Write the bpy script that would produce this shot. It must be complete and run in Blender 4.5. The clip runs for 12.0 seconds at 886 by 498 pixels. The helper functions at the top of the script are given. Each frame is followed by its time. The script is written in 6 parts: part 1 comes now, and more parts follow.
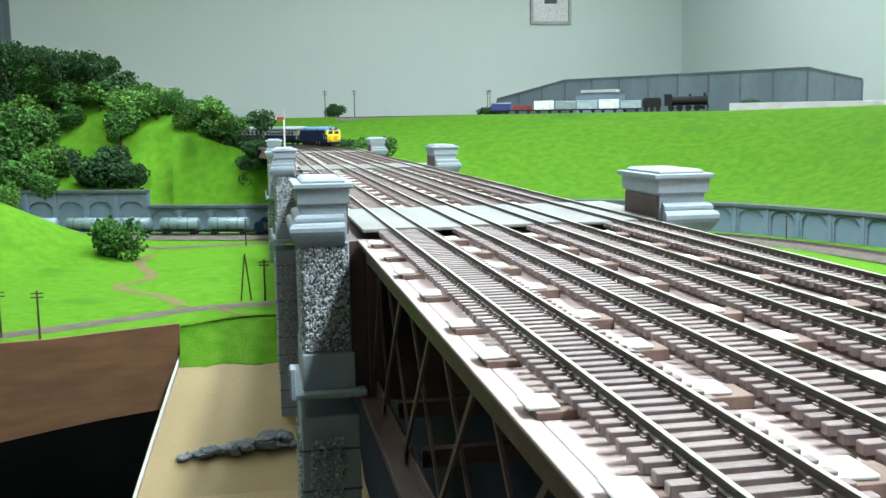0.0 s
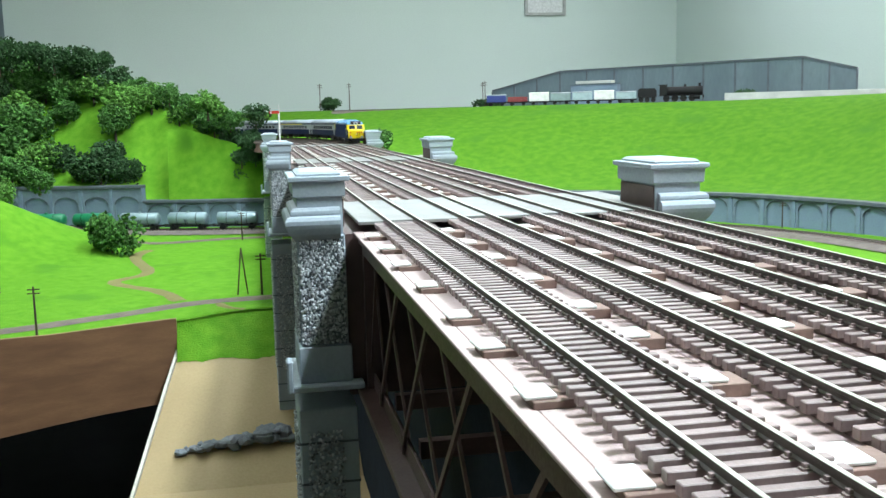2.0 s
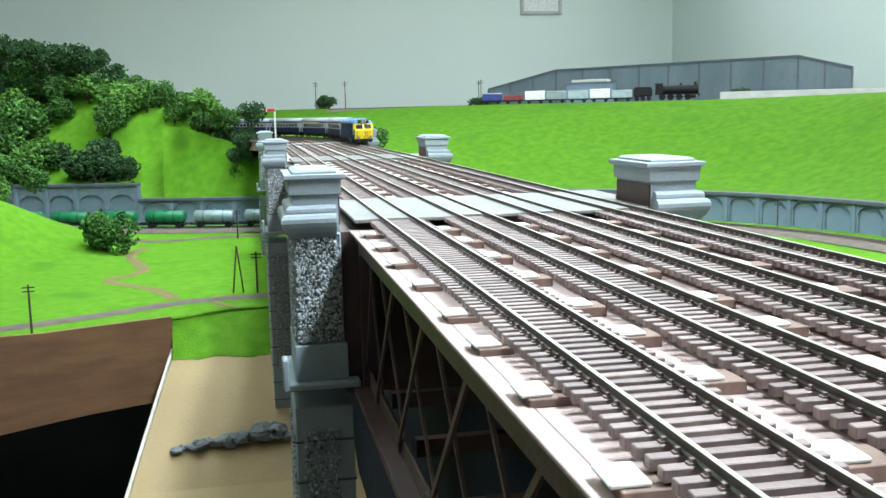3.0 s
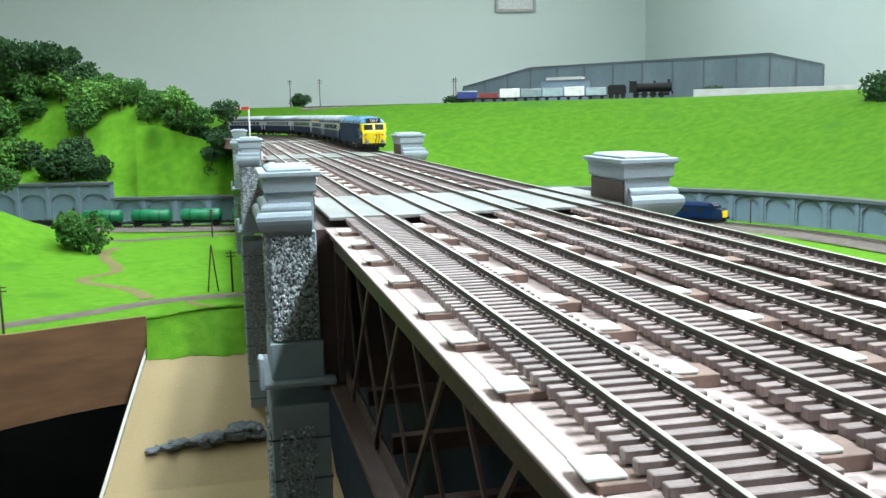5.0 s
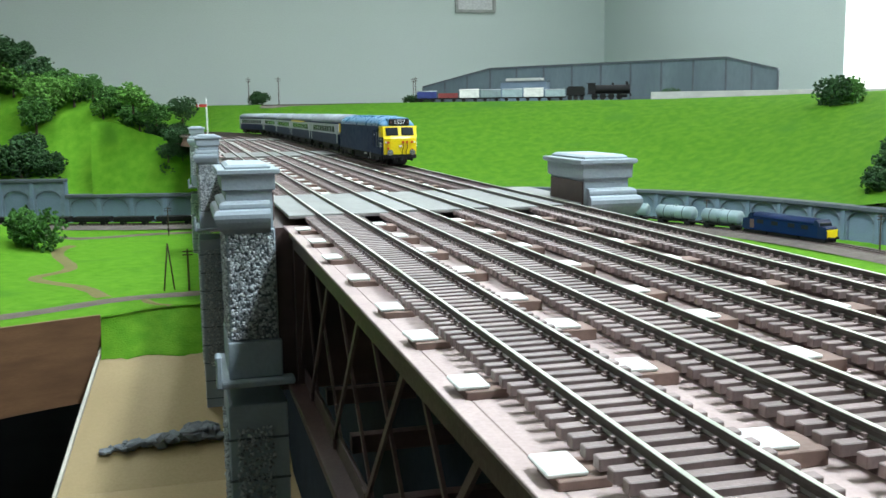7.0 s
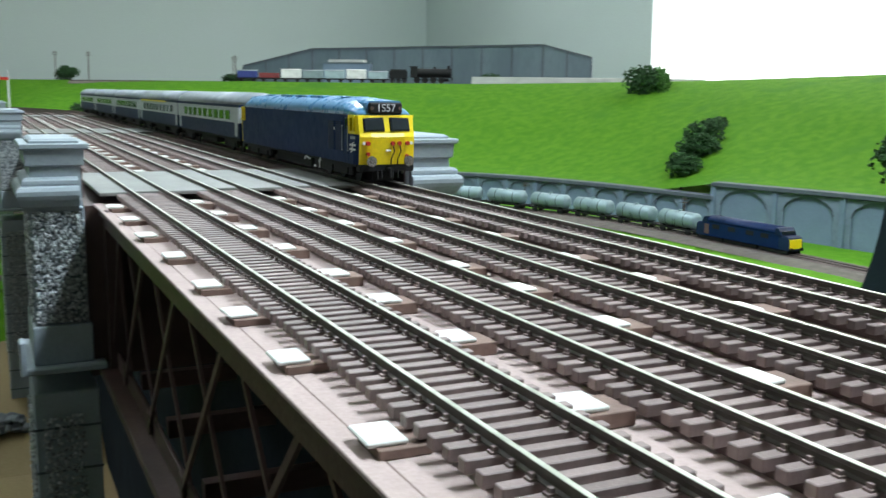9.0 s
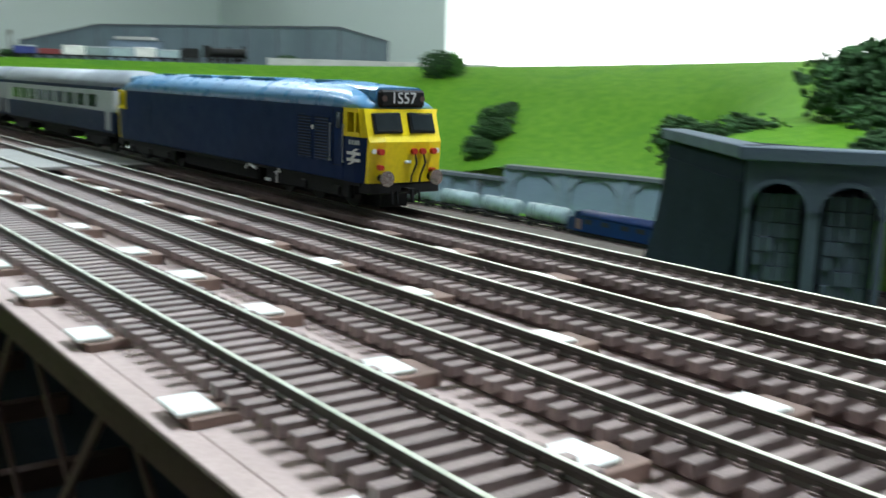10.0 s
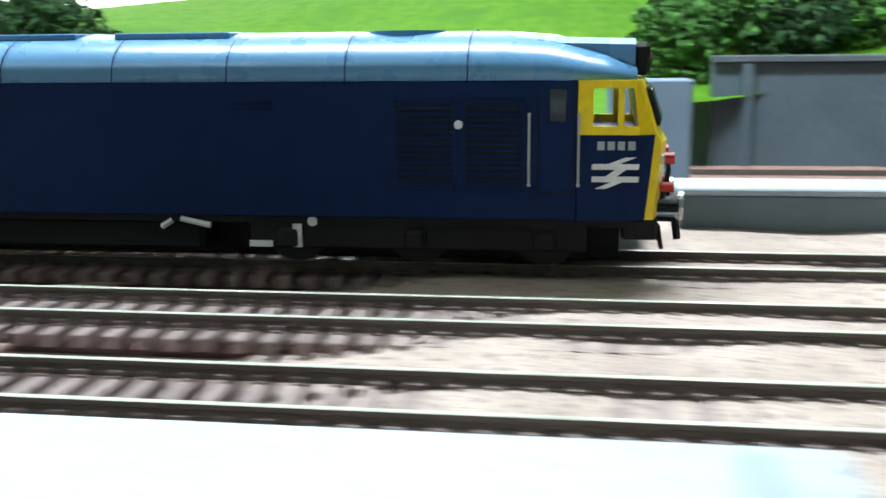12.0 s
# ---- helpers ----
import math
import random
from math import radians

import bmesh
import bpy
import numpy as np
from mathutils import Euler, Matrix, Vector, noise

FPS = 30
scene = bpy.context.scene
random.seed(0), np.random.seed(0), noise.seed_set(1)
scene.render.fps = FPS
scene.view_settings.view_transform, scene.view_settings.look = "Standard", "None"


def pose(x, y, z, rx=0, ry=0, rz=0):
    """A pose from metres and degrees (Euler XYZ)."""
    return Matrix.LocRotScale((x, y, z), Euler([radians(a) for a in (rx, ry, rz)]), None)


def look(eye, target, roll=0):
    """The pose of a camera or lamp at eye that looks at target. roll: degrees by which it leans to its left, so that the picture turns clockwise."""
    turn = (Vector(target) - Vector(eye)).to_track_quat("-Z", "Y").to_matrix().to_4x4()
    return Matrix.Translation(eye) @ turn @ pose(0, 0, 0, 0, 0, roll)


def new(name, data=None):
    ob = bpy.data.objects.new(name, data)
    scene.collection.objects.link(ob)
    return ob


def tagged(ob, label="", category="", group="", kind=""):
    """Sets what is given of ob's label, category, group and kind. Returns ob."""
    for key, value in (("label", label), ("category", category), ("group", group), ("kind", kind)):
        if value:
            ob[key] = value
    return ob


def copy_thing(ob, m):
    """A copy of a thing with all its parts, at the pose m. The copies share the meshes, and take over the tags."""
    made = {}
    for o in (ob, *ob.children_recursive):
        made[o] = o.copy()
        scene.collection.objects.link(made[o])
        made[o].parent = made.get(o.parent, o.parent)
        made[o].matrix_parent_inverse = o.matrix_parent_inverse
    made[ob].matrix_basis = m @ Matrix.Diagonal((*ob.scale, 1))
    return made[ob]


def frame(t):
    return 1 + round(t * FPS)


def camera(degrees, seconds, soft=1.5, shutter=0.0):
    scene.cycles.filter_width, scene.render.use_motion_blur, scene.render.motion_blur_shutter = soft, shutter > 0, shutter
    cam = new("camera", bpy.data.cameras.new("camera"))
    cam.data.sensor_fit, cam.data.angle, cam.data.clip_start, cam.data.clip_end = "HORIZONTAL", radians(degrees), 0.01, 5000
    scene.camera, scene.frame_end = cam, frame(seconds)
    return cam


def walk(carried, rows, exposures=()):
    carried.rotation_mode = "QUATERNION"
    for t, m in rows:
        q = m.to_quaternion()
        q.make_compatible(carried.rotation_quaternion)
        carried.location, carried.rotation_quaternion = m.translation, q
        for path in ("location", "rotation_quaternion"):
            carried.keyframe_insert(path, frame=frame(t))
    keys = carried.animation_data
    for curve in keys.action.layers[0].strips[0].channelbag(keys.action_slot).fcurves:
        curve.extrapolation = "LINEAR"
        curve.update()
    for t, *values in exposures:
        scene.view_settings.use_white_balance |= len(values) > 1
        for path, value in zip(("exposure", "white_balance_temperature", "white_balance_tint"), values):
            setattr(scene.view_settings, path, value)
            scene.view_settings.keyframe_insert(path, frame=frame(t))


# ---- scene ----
# A model railway in a room, 1:76 scale. Metres; z = 0 is the rail top on the bridge, +y runs along the bridge.
cam = camera(48.2, 12.0, soft=1.5, shutter=0.5)
PATH = [
    (0, (-0.0790, -0.0424, 0.0566), (0.1018, 0.9328, -0.0712), -0.92),
    (0.5, (-0.0791, -0.0430, 0.0564), (0.1021, 0.9314, -0.0767), -1.21),
    (1, (-0.0788, -0.0423, 0.0558), (0.1116, 0.9299, -0.0804), -1.13),
    (1.5, (-0.0783, -0.0421, 0.0557), (0.1084, 0.9308, -0.0804), -1.31),
    (2, (-0.0788, -0.0424, 0.0561), (0.1051, 0.9312, -0.0791), -1.42),
    (2.5, (-0.0788, -0.0423, 0.0557), (0.1087, 0.9303, -0.0818), -1.41),
    (3, (-0.0789, -0.0422, 0.0559), (0.1092, 0.9304, -0.0809), -1.33),
    (5, (-0.0790, -0.0427, 0.0555), (0.1330, 0.9246, -0.0839), -1.42),
    (5.5, (-0.0793, -0.0421, 0.0549), (0.1422, 0.9225, -0.0878), -1.27),
    (6, (-0.0792, -0.0427, 0.0551), (0.1655, 0.9168, -0.0845), -0.94),
    (6.5, (-0.0795, -0.0425, 0.0550), (0.1590, 0.9185, -0.0848), -0.92),
    (8.5, (-0.0789, -0.0413, 0.0533), (0.2942, 0.8741, -0.0978), 0.24),
    (9, (-0.0785, -0.0413, 0.0524), (0.3398, 0.8532, -0.1052), 0.55),
    (9.5, (-0.0806, -0.0423, 0.0522), (0.4164, 0.8115, -0.1030), 0.91),
    (10, (-0.0823, -0.0449, 0.0505), (0.5083, 0.7440, -0.1194), 1.67),
    (10.2, (-0.0826, -0.0481, 0.0500), (0.5672, 0.6833, -0.1290), 1.88),
    (10.3, (-0.0828, -0.0494, 0.0498), (0.5916, 0.6583, -0.1340), 1.96),
    (10.5, (-0.0831, -0.0519, 0.0494), (0.6365, 0.6121, -0.1535), 2.12),
    (11, (-0.0793, -0.0712, 0.0467), (0.8168, 0.3211, -0.1605), 1.68),
    (11.5, (-0.0781, -0.0921, 0.0445), (0.8689, 0.1640, -0.1496), 0.71),
    (12, (-0.0835, -0.1525, 0.0454), (0.8863, -0.0143, -0.1557), -0.58),
]
walk(cam, [(t, look(eye, target, roll)) for t, eye, target, roll in PATH],
     exposures=[(0, 0.80), (3.2, 0.83), (5.5, 0.73), (6.5, 0.50), (8.4, 0.26), (9.5, 0.12), (10.5, 0.03), (11, 0.02), (11.5, 0.80), (12, 0.66)])

# ---- light: fluorescent ceiling fittings out of view, three of them added fill, and one bright window ----
world = bpy.data.worlds.new("world")
scene.world = world
world.use_nodes = True
bg = world.node_tree.nodes["Background"]
sky = world.node_tree.nodes.new("ShaderNodeTexSky")
sky.sky_type, sky.sun_disc, sky.sun_elevation, sky.sun_rotation = "NISHITA", False, radians(35), radians(120)
world.node_tree.links.new(sky.outputs[0], bg.inputs[0])
bg.inputs[1].default_value = 0.1
FLOOR_Z, CEIL_Z = -1.0, 1.45
ROOM = (-2.4, 2.3, -2.6, 5.3)  # west, east, south, north
# The last three are fills, added to lift hill, far corner and meadow
LIGHT_TILES = [(0.60, 0.0, 41.0), (0.35, 2.2, 21.0), (-0.55, 2.1, 10.0), (1.45, 3.75, 6.5), (-0.95, 0.75, 1.5)]  # x, y, watts


def area(name, m, w, h, power, colour):
    d = bpy.data.lights.new(name, "AREA")
    d.shape, d.size, d.size_y, d.energy, d.color = "RECTANGLE", w, h, power, colour
    ob = new(name, d)
    ob.matrix_world = m
    return ob


for lx, ly, watts in LIGHT_TILES:
    area("ceiling_and_fill_lamp", pose(lx, ly, CEIL_Z - 0.045), 0.16, 1.1, watts, (0.85, 1.0, 1.10))

# ---- materials ----


def mat(name, c1, c2=None, rough=0.6, scale=60.0, bump=0.0, metal=0.0, spots=None, fine=None, emit=0.0, coat=0.0, island=0.0, stretch=(1, 1, 1), rnd=0.0, spec=0.5):
    """Two-tone noise at two scales, optional spots (colour, scale, amount), bump in millimetres."""
    m = bpy.data.materials.new(name)
    m.use_nodes = True
    nt = m.node_tree
    N, L = nt.nodes, nt.links
    b = N["Principled BSDF"]
    b.inputs["Roughness"].default_value, b.inputs["Metallic"].default_value = rough, metal
    b.inputs["Coat Weight"].default_value, b.inputs["Specular IOR Level"].default_value = coat, spec
    c2 = c2 or tuple(v * 0.75 for v in c1)
    co = N.new("ShaderNodeTexCoord")
    mp = N.new("ShaderNodeMapping")
    mp.inputs["Scale"].default_value = stretch
    L.new(co.outputs["Object"], mp.inputs[0])

    def tex(sc, detail=4):
        n = N.new("ShaderNodeTexNoise")
        n.inputs["Scale"].default_value, n.inputs["Detail"].default_value = sc, detail
        L.new(mp.outputs[0], n.inputs["Vector"])
        return n

    def mix(a, bb, fac, kind="MIX"):
        x = N.new("ShaderNodeMix")
        x.data_type, x.blend_type = "RGBA", kind
        for sock, v in ((x.inputs[6], a), (x.inputs[7], bb)):
            if isinstance(v, tuple):
                sock.default_value = (*v, 1)
            else:
                L.new(v, sock)
        if isinstance(fac, float):
            x.inputs[0].default_value = fac
        else:
            L.new(fac, x.inputs[0])
        return x.outputs[2]

    def ramp(src, lo, hi):
        r = N.new("ShaderNodeMapRange")
        r.inputs[1].default_value, r.inputs[2].default_value = lo, hi
        L.new(src, r.inputs[0])
        return r.outputs[0]

    big = tex(scale)
    small = tex(fine or scale * 9, 3)
    col = mix(c1, c2, ramp(big.outputs[0], 0.35, 0.65))
    dark = tuple(v * 0.7 for v in c1)
    half = N.new("ShaderNodeMath")
    half.operation = "MULTIPLY"
    L.new(ramp(small.outputs[0], 0.35, 0.75), half.inputs[0])
    half.inputs[1].default_value = 0.45
    col = mix(col, dark, half.outputs[0])
    if spots:
        sc, ssz, amt = spots
        col = mix(col, sc, ramp(tex(ssz, 2).outputs[0], 1 - amt - 0.06, 1 - amt + 0.06))
    if island or rnd:
        g = N.new("ShaderNodeNewGeometry") if island else N.new("ShaderNodeObjectInfo")
        out = g.outputs["Random Per Island"] if island else g.outputs["Random"]
        hs = N.new("ShaderNodeHueSaturation")
        r = N.new("ShaderNodeMapRange")
        amt = island or rnd
        r.inputs[3].default_value, r.inputs[4].default_value = 1 - amt, 1 + amt
        L.new(out, r.inputs[0])
        L.new(r.outputs[0], hs.inputs["Value"])
        L.new(col, hs.inputs["Color"])
        col = hs.outputs[0]
    L.new(col, b.inputs["Base Color"])
    rr = N.new("ShaderNodeMapRange")
    rr.inputs[3].default_value, rr.inputs[4].default_value = max(rough - 0.1, 0.02), min(rough + 0.12, 1)
    L.new(small.outputs[0], rr.inputs[0])
    L.new(rr.outputs[0], b.inputs["Roughness"])
    if bump:
        bp = N.new("ShaderNodeBump")
        bp.inputs["Distance"].default_value, bp.inputs["Strength"].default_value = bump / 1000, 1.0
        L.new(small.outputs[0], bp.inputs["Height"])
        L.new(bp.outputs[0], b.inputs["Normal"])
    if emit:
        b.inputs["Emission Color"].default_value, b.inputs["Emission Strength"].default_value = (*c1, 1), emit
    return m


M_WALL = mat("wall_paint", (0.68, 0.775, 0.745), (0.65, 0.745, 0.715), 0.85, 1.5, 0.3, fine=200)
# Wall colour darkened for the two walls out of view, to cut bounced light
M_WALL_LOW_BOUNCE = mat("wall_low_bounce", (0.26, 0.30, 0.29), (0.24, 0.28, 0.27), 0.9, 1.5, 0.3, fine=200)
M_CEIL = mat("ceiling_paint", (0.78, 0.78, 0.76), None, 0.9, 3)
M_CARPET = mat("dark_floor", (0.03, 0.03, 0.035), None, 0.95, 8, fine=300)
M_DECK = mat("deck_paint", (0.47, 0.365, 0.342), (0.41, 0.315, 0.295), 0.72, 45, 0.10, fine=900, spots=((0.26, 0.19, 0.178), 70, 0.24), spec=0.3)
M_GIRDER = mat("girder_brown", (0.105, 0.062, 0.056), (0.070, 0.041, 0.037), 0.5, 60, 0.08, fine=700)
M_BLOCK = mat("block_brown", (0.25, 0.16, 0.13), (0.17, 0.11, 0.09), 0.7, 120, 0.1, fine=900)
M_PAD = mat("pad_white", (0.80, 0.81, 0.78), (0.70, 0.70, 0.66), 0.6, 150, 0.08, rnd=0.06)
M_RAILSIDE = mat("rail_rust", (0.10, 0.082, 0.07), None, 0.5, 300)
M_RAILTOP = mat("rail_steel", (0.66, 0.68, 0.58), (0.48, 0.50, 0.41), 0.36, 90, metal=0.45)
M_SLEEPER = mat("sleeper_brown", (0.265, 0.198, 0.188), (0.20, 0.148, 0.140), 0.5, 200, 0.1, fine=1500, rnd=0.22)
M_SLEEPERS = mat("sleeper_brown_joined", (0.265, 0.198, 0.188), (0.20, 0.148, 0.140), 0.5, 200, 0.1, fine=1500, island=0.22)
M_PLATE = mat("plate_grey", (0.235, 0.235, 0.22), (0.185, 0.185, 0.175), 0.5, 30, 0.08, fine=700, rnd=0.06)
M_STONE = mat("pier_blue_grey", (0.34, 0.40, 0.44), (0.285, 0.34, 0.38), 0.55, 25, 0.10, fine=600)
M_STONE_DARK = mat("pier_joint", (0.10, 0.12, 0.135), None, 0.8, 60)
M_MORTAR = mat("pier_mortar", (0.13, 0.155, 0.17), None, 0.9, 120, 0.3)
M_PEBBLE = mat("pier_flint", (0.30, 0.33, 0.34), (0.52, 0.55, 0.56), 0.45, 260, 0.5, fine=900, island=0.6)
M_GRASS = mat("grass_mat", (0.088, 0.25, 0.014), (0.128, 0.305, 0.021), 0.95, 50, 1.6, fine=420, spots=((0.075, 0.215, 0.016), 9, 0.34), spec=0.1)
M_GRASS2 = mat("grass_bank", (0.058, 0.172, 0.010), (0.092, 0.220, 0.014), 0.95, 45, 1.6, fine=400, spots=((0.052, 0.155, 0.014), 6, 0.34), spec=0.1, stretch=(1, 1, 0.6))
M_LEAF = [mat("foliage_" + n, c, tuple(v * 0.55 for v in c), 0.9, 120, 0.8, fine=700, island=0.35) for n, c in
          (("mid", (0.066, 0.195, 0.031)), ("dark", (0.032, 0.095, 0.026)), ("light", (0.115, 0.29, 0.042)))]
M_TRUNK = mat("bark", (0.07, 0.05, 0.035), None, 0.9, 200)
M_ROAD = mat("cinder_path", (0.115, 0.09, 0.075), (0.16, 0.125, 0.10), 0.95, 40, 0.5, fine=700)
M_EARTH = mat("earth_path", (0.16, 0.145, 0.045), (0.20, 0.165, 0.06), 0.95, 60, 0.5)
M_BALLAST = mat("ballast_beige", (0.35, 0.268, 0.232), (0.46, 0.365, 0.315), 0.95, 60, 0.9, fine=800, spots=((0.16, 0.14, 0.12), 400, 0.38))
M_BALLAST_RED = mat("ballast_red", (0.26, 0.14, 0.115), (0.33, 0.20, 0.165), 0.95, 60, 0.9, fine=800)
M_BALLAST_DARK = mat("ballast_dark", (0.12, 0.10, 0.088), (0.17, 0.145, 0.125), 0.95, 60, 0.9, fine=800)
M_PLY = mat("plywood_stain", (0.21, 0.105, 0.048), (0.14, 0.066, 0.03), 0.6, 14, 0.2, fine=160, stretch=(1, 1, 5))
M_PLY_EDGE = mat("ply_edge", (0.60, 0.56, 0.48), None, 0.8, 40)
M_BOARD = mat("bare_board", (0.36, 0.265, 0.13), (0.30, 0.215, 0.10), 0.75, 6, 0.2, fine=300)
M_ROCK = mat("rock_grey", (0.13, 0.15, 0.17), (0.20, 0.22, 0.24), 0.8, 60, 0.8)
M_RWALL = mat("retaining_wall", (0.180, 0.248, 0.325), (0.142, 0.200, 0.268), 0.8, 14, 0.3, fine=400)
M_RSTONE = mat("retaining_rubble", (0.192, 0.250, 0.312), (0.146, 0.196, 0.248), 0.85, 60, 0.8, fine=500)
M_SHED = mat("shed_card", (0.130, 0.175, 0.197), (0.100, 0.138, 0.16), 0.8, 12, 0.3, fine=120, stretch=(1, 1, 0.3))
M_SHEDDARK = mat("shed_strip", (0.10, 0.12, 0.14), None, 0.8, 30)
M_YARDWALL = mat("yard_wall_blue", (0.085, 0.118, 0.140), (0.066, 0.094, 0.114), 0.85, 14, 0.3, fine=120)
M_CONC = mat("pale_wall", (0.48, 0.50, 0.48), None, 0.8, 20)
M_YARD = mat("yard_ground", (0.06, 0.075, 0.035), (0.10, 0.10, 0.05), 0.95, 12, 0.5)
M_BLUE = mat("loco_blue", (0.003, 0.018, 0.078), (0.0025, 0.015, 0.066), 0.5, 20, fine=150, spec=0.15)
# Roof is the body blue, lightened to paint in its overhead sheen
M_ROOF_SHEEN = mat("loco_roof_sheen", (0.105, 0.275, 0.48), (0.09, 0.24, 0.43), 0.28, 20, fine=150)
M_YELLOW = mat("warning_yellow", (0.86, 0.66, 0.005), (0.82, 0.61, 0.005), 0.35, 60)
M_BLACK = mat("black_frame", (0.008, 0.008, 0.009), None, 0.65, 100, spec=0.3)
M_WHEEL = mat("wheel_dark", (0.022, 0.02, 0.02), None, 0.5, 100, metal=0.3)
M_STEEL = mat("buffer_steel", (0.55, 0.55, 0.55), None, 0.25, 200, metal=1.0)
M_RED = mat("red_pipe", (0.55, 0.03, 0.015), None, 0.5, 100)
M_WHITE = mat("white_paint", (0.80, 0.81, 0.82), None, 0.5, 100)
M_GLASS = mat("dark_window", (0.022, 0.028, 0.033), None, 0.06, 40)
M_COACH_BLUE = mat("coach_blue", (0.008, 0.022, 0.065), None, 0.5, 40, spec=0.2)
M_COACH_GREY = mat("coach_grey", (0.44, 0.48, 0.49), None, 0.4, 40)
M_COACH_ROOF = mat("coach_roof", (0.30, 0.34, 0.37), None, 0.45, 60)
M_SILVER = mat("tank_silver", (0.27, 0.36, 0.39), (0.21, 0.29, 0.32), 0.4, 30, metal=0.2)
M_GREEN = mat("tank_green", (0.01, 0.20, 0.085), None, 0.4, 40)
M_STEAM = mat("engine_black", (0.006, 0.006, 0.007), None, 0.6, 60, spec=0.3)
M_VAN = {k: mat("van_" + k, c, None, 0.6, 60) for k, c in dict(white=(0.74, 0.74, 0.72), grey=(0.22, 0.29, 0.30), blue=(0.02, 0.035, 0.19), red=(0.20, 0.03, 0.03), pale=(0.33, 0.43, 0.46)).items()}
M_BRICK = mat("house_brick", (0.12, 0.07, 0.06), None, 0.85, 60)
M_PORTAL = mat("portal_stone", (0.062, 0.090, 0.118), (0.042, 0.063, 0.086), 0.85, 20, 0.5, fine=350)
# Near-black stone: shade painted into side wall, recesses, wing and top
M_PORTAL_SHADE = mat("portal_shade", (0.012, 0.018, 0.028), None, 0.9, 20, 0.4, spec=0.05)
M_UNDERDECK_DARK = mat("underdeck_dark_blue", (0.020, 0.030, 0.046), None, 0.9, 30, spec=0.1)
M_GLOW = mat("window_daylight", (1.0, 1.0, 1.0), (1.0, 1.0, 1.0), 0.5, 5, emit=3.0)
M_TUBE = mat("lamp_diffuser", (1.0, 0.98, 0.94), (1.0, 0.98, 0.94), 0.5, 5, emit=4.0)

# ---- mesh helpers ----


def box(bm, x0, x1, y0, y1, z0, z1, bev=0.0, taper=None):
    """A box; taper = (dx, dy) draws its top in."""
    dx, dy = taper or (0, 0)
    v = [bm.verts.new(p) for p in ((x0, y0, z0), (x1, y0, z0), (x1, y1, z0), (x0, y1, z0),
                                   (x0 + dx, y0 + dy, z1), (x1 - dx, y0 + dy, z1), (x1 - dx, y1 - dy, z1), (x0 + dx, y1 - dy, z1))]
    fs = [bm.faces.new([v[i] for i in f]) for f in ((3, 2, 1, 0), (4, 5, 6, 7), (0, 1, 5, 4), (1, 2, 6, 5), (2, 3, 7, 6), (3, 0, 4, 7))]
    if bev:
        es = {e for f in fs for e in f.edges}
        bmesh.ops.bevel(bm, geom=list(es), offset=bev, segments=1, affect="EDGES")
    return bm


def cyl(bm, a, b, r, n=12, r2=None):
    """A closed round bar from a to b."""
    a, b = Vector(a), Vector(b)
    q = (b - a).to_track_quat("Z", "Y").to_matrix()
    r2 = r if r2 is None else r2
    ra = [bm.verts.new(a + q @ Vector((r * math.cos(k * 2 * math.pi / n), r * math.sin(k * 2 * math.pi / n), 0))) for k in range(n)]
    rb = [bm.verts.new(b + q @ Vector((r2 * math.cos(k * 2 * math.pi / n), r2 * math.sin(k * 2 * math.pi / n), 0))) for k in range(n)]
    for k in range(n):
        bm.faces.new((ra[k], ra[(k + 1) % n], rb[(k + 1) % n], rb[k]))
    bm.faces.new(ra[::-1])
    bm.faces.new(rb)
    return bm


def extrude_profile(bm, prof, y0, y1, ends=True):
    """A closed profile of (x, z) swept from y0 to y1."""
    A = [bm.verts.new((x, y0, z)) for x, z in prof]
    B = [bm.verts.new((x, y1, z)) for x, z in prof]
    n = len(prof)
    for k in range(n):
        bm.faces.new((A[k], A[(k + 1) % n], B[(k + 1) % n], B[k]))
    if ends:
        bm.faces.new(A[::-1])
        bm.faces.new(B)
    return bm


def sections(bm, rows, close=True, caps=True):
    """A skin over rows of points, each row a closed loop."""
    R = [[bm.verts.new(p) for p in row] for row in rows]
    n = len(R[0])
    for a, b in zip(R, R[1:]):
        for k in range(n if close else n - 1):
            bm.faces.new((a[k], a[(k + 1) % n], b[(k + 1) % n], b[k]))
    if caps and close:
        bm.faces.new(R[0][::-1])
        bm.faces.new(R[-1])
    return bm


def mesh_of(name, bm, material, smooth=False):
    bmesh.ops.recalc_face_normals(bm, faces=bm.faces)
    me = bpy.data.meshes.new(name)
    bm.to_mesh(me)
    bm.free()
    for m in material if isinstance(material, (list, tuple)) else [material]:
        me.materials.append(m)
    if smooth:
        me.polygons.foreach_set("use_smooth", [True] * len(me.polygons))
    return me


def part(name, bm, material, parent, label="", smooth=False, m=None):
    ob = new(name, bm if isinstance(bm, bpy.types.Mesh) else mesh_of(name, bm, material, smooth))
    ob.parent = parent
    if m is not None:
        ob.matrix_basis = m
    return tagged(ob, label)


def thing(name, m, label, category, group="", kind=""):
    ob = new(name)
    ob.matrix_basis = m
    ob.empty_display_size = 0.02
    return tagged(ob, label, category, group, kind)


def solid(name, bm, material, label, category, group="", kind="", smooth=False):
    return tagged(new(name, mesh_of(name, bm, material, smooth)), label, category, group, kind)


def B():
    return bmesh.new()


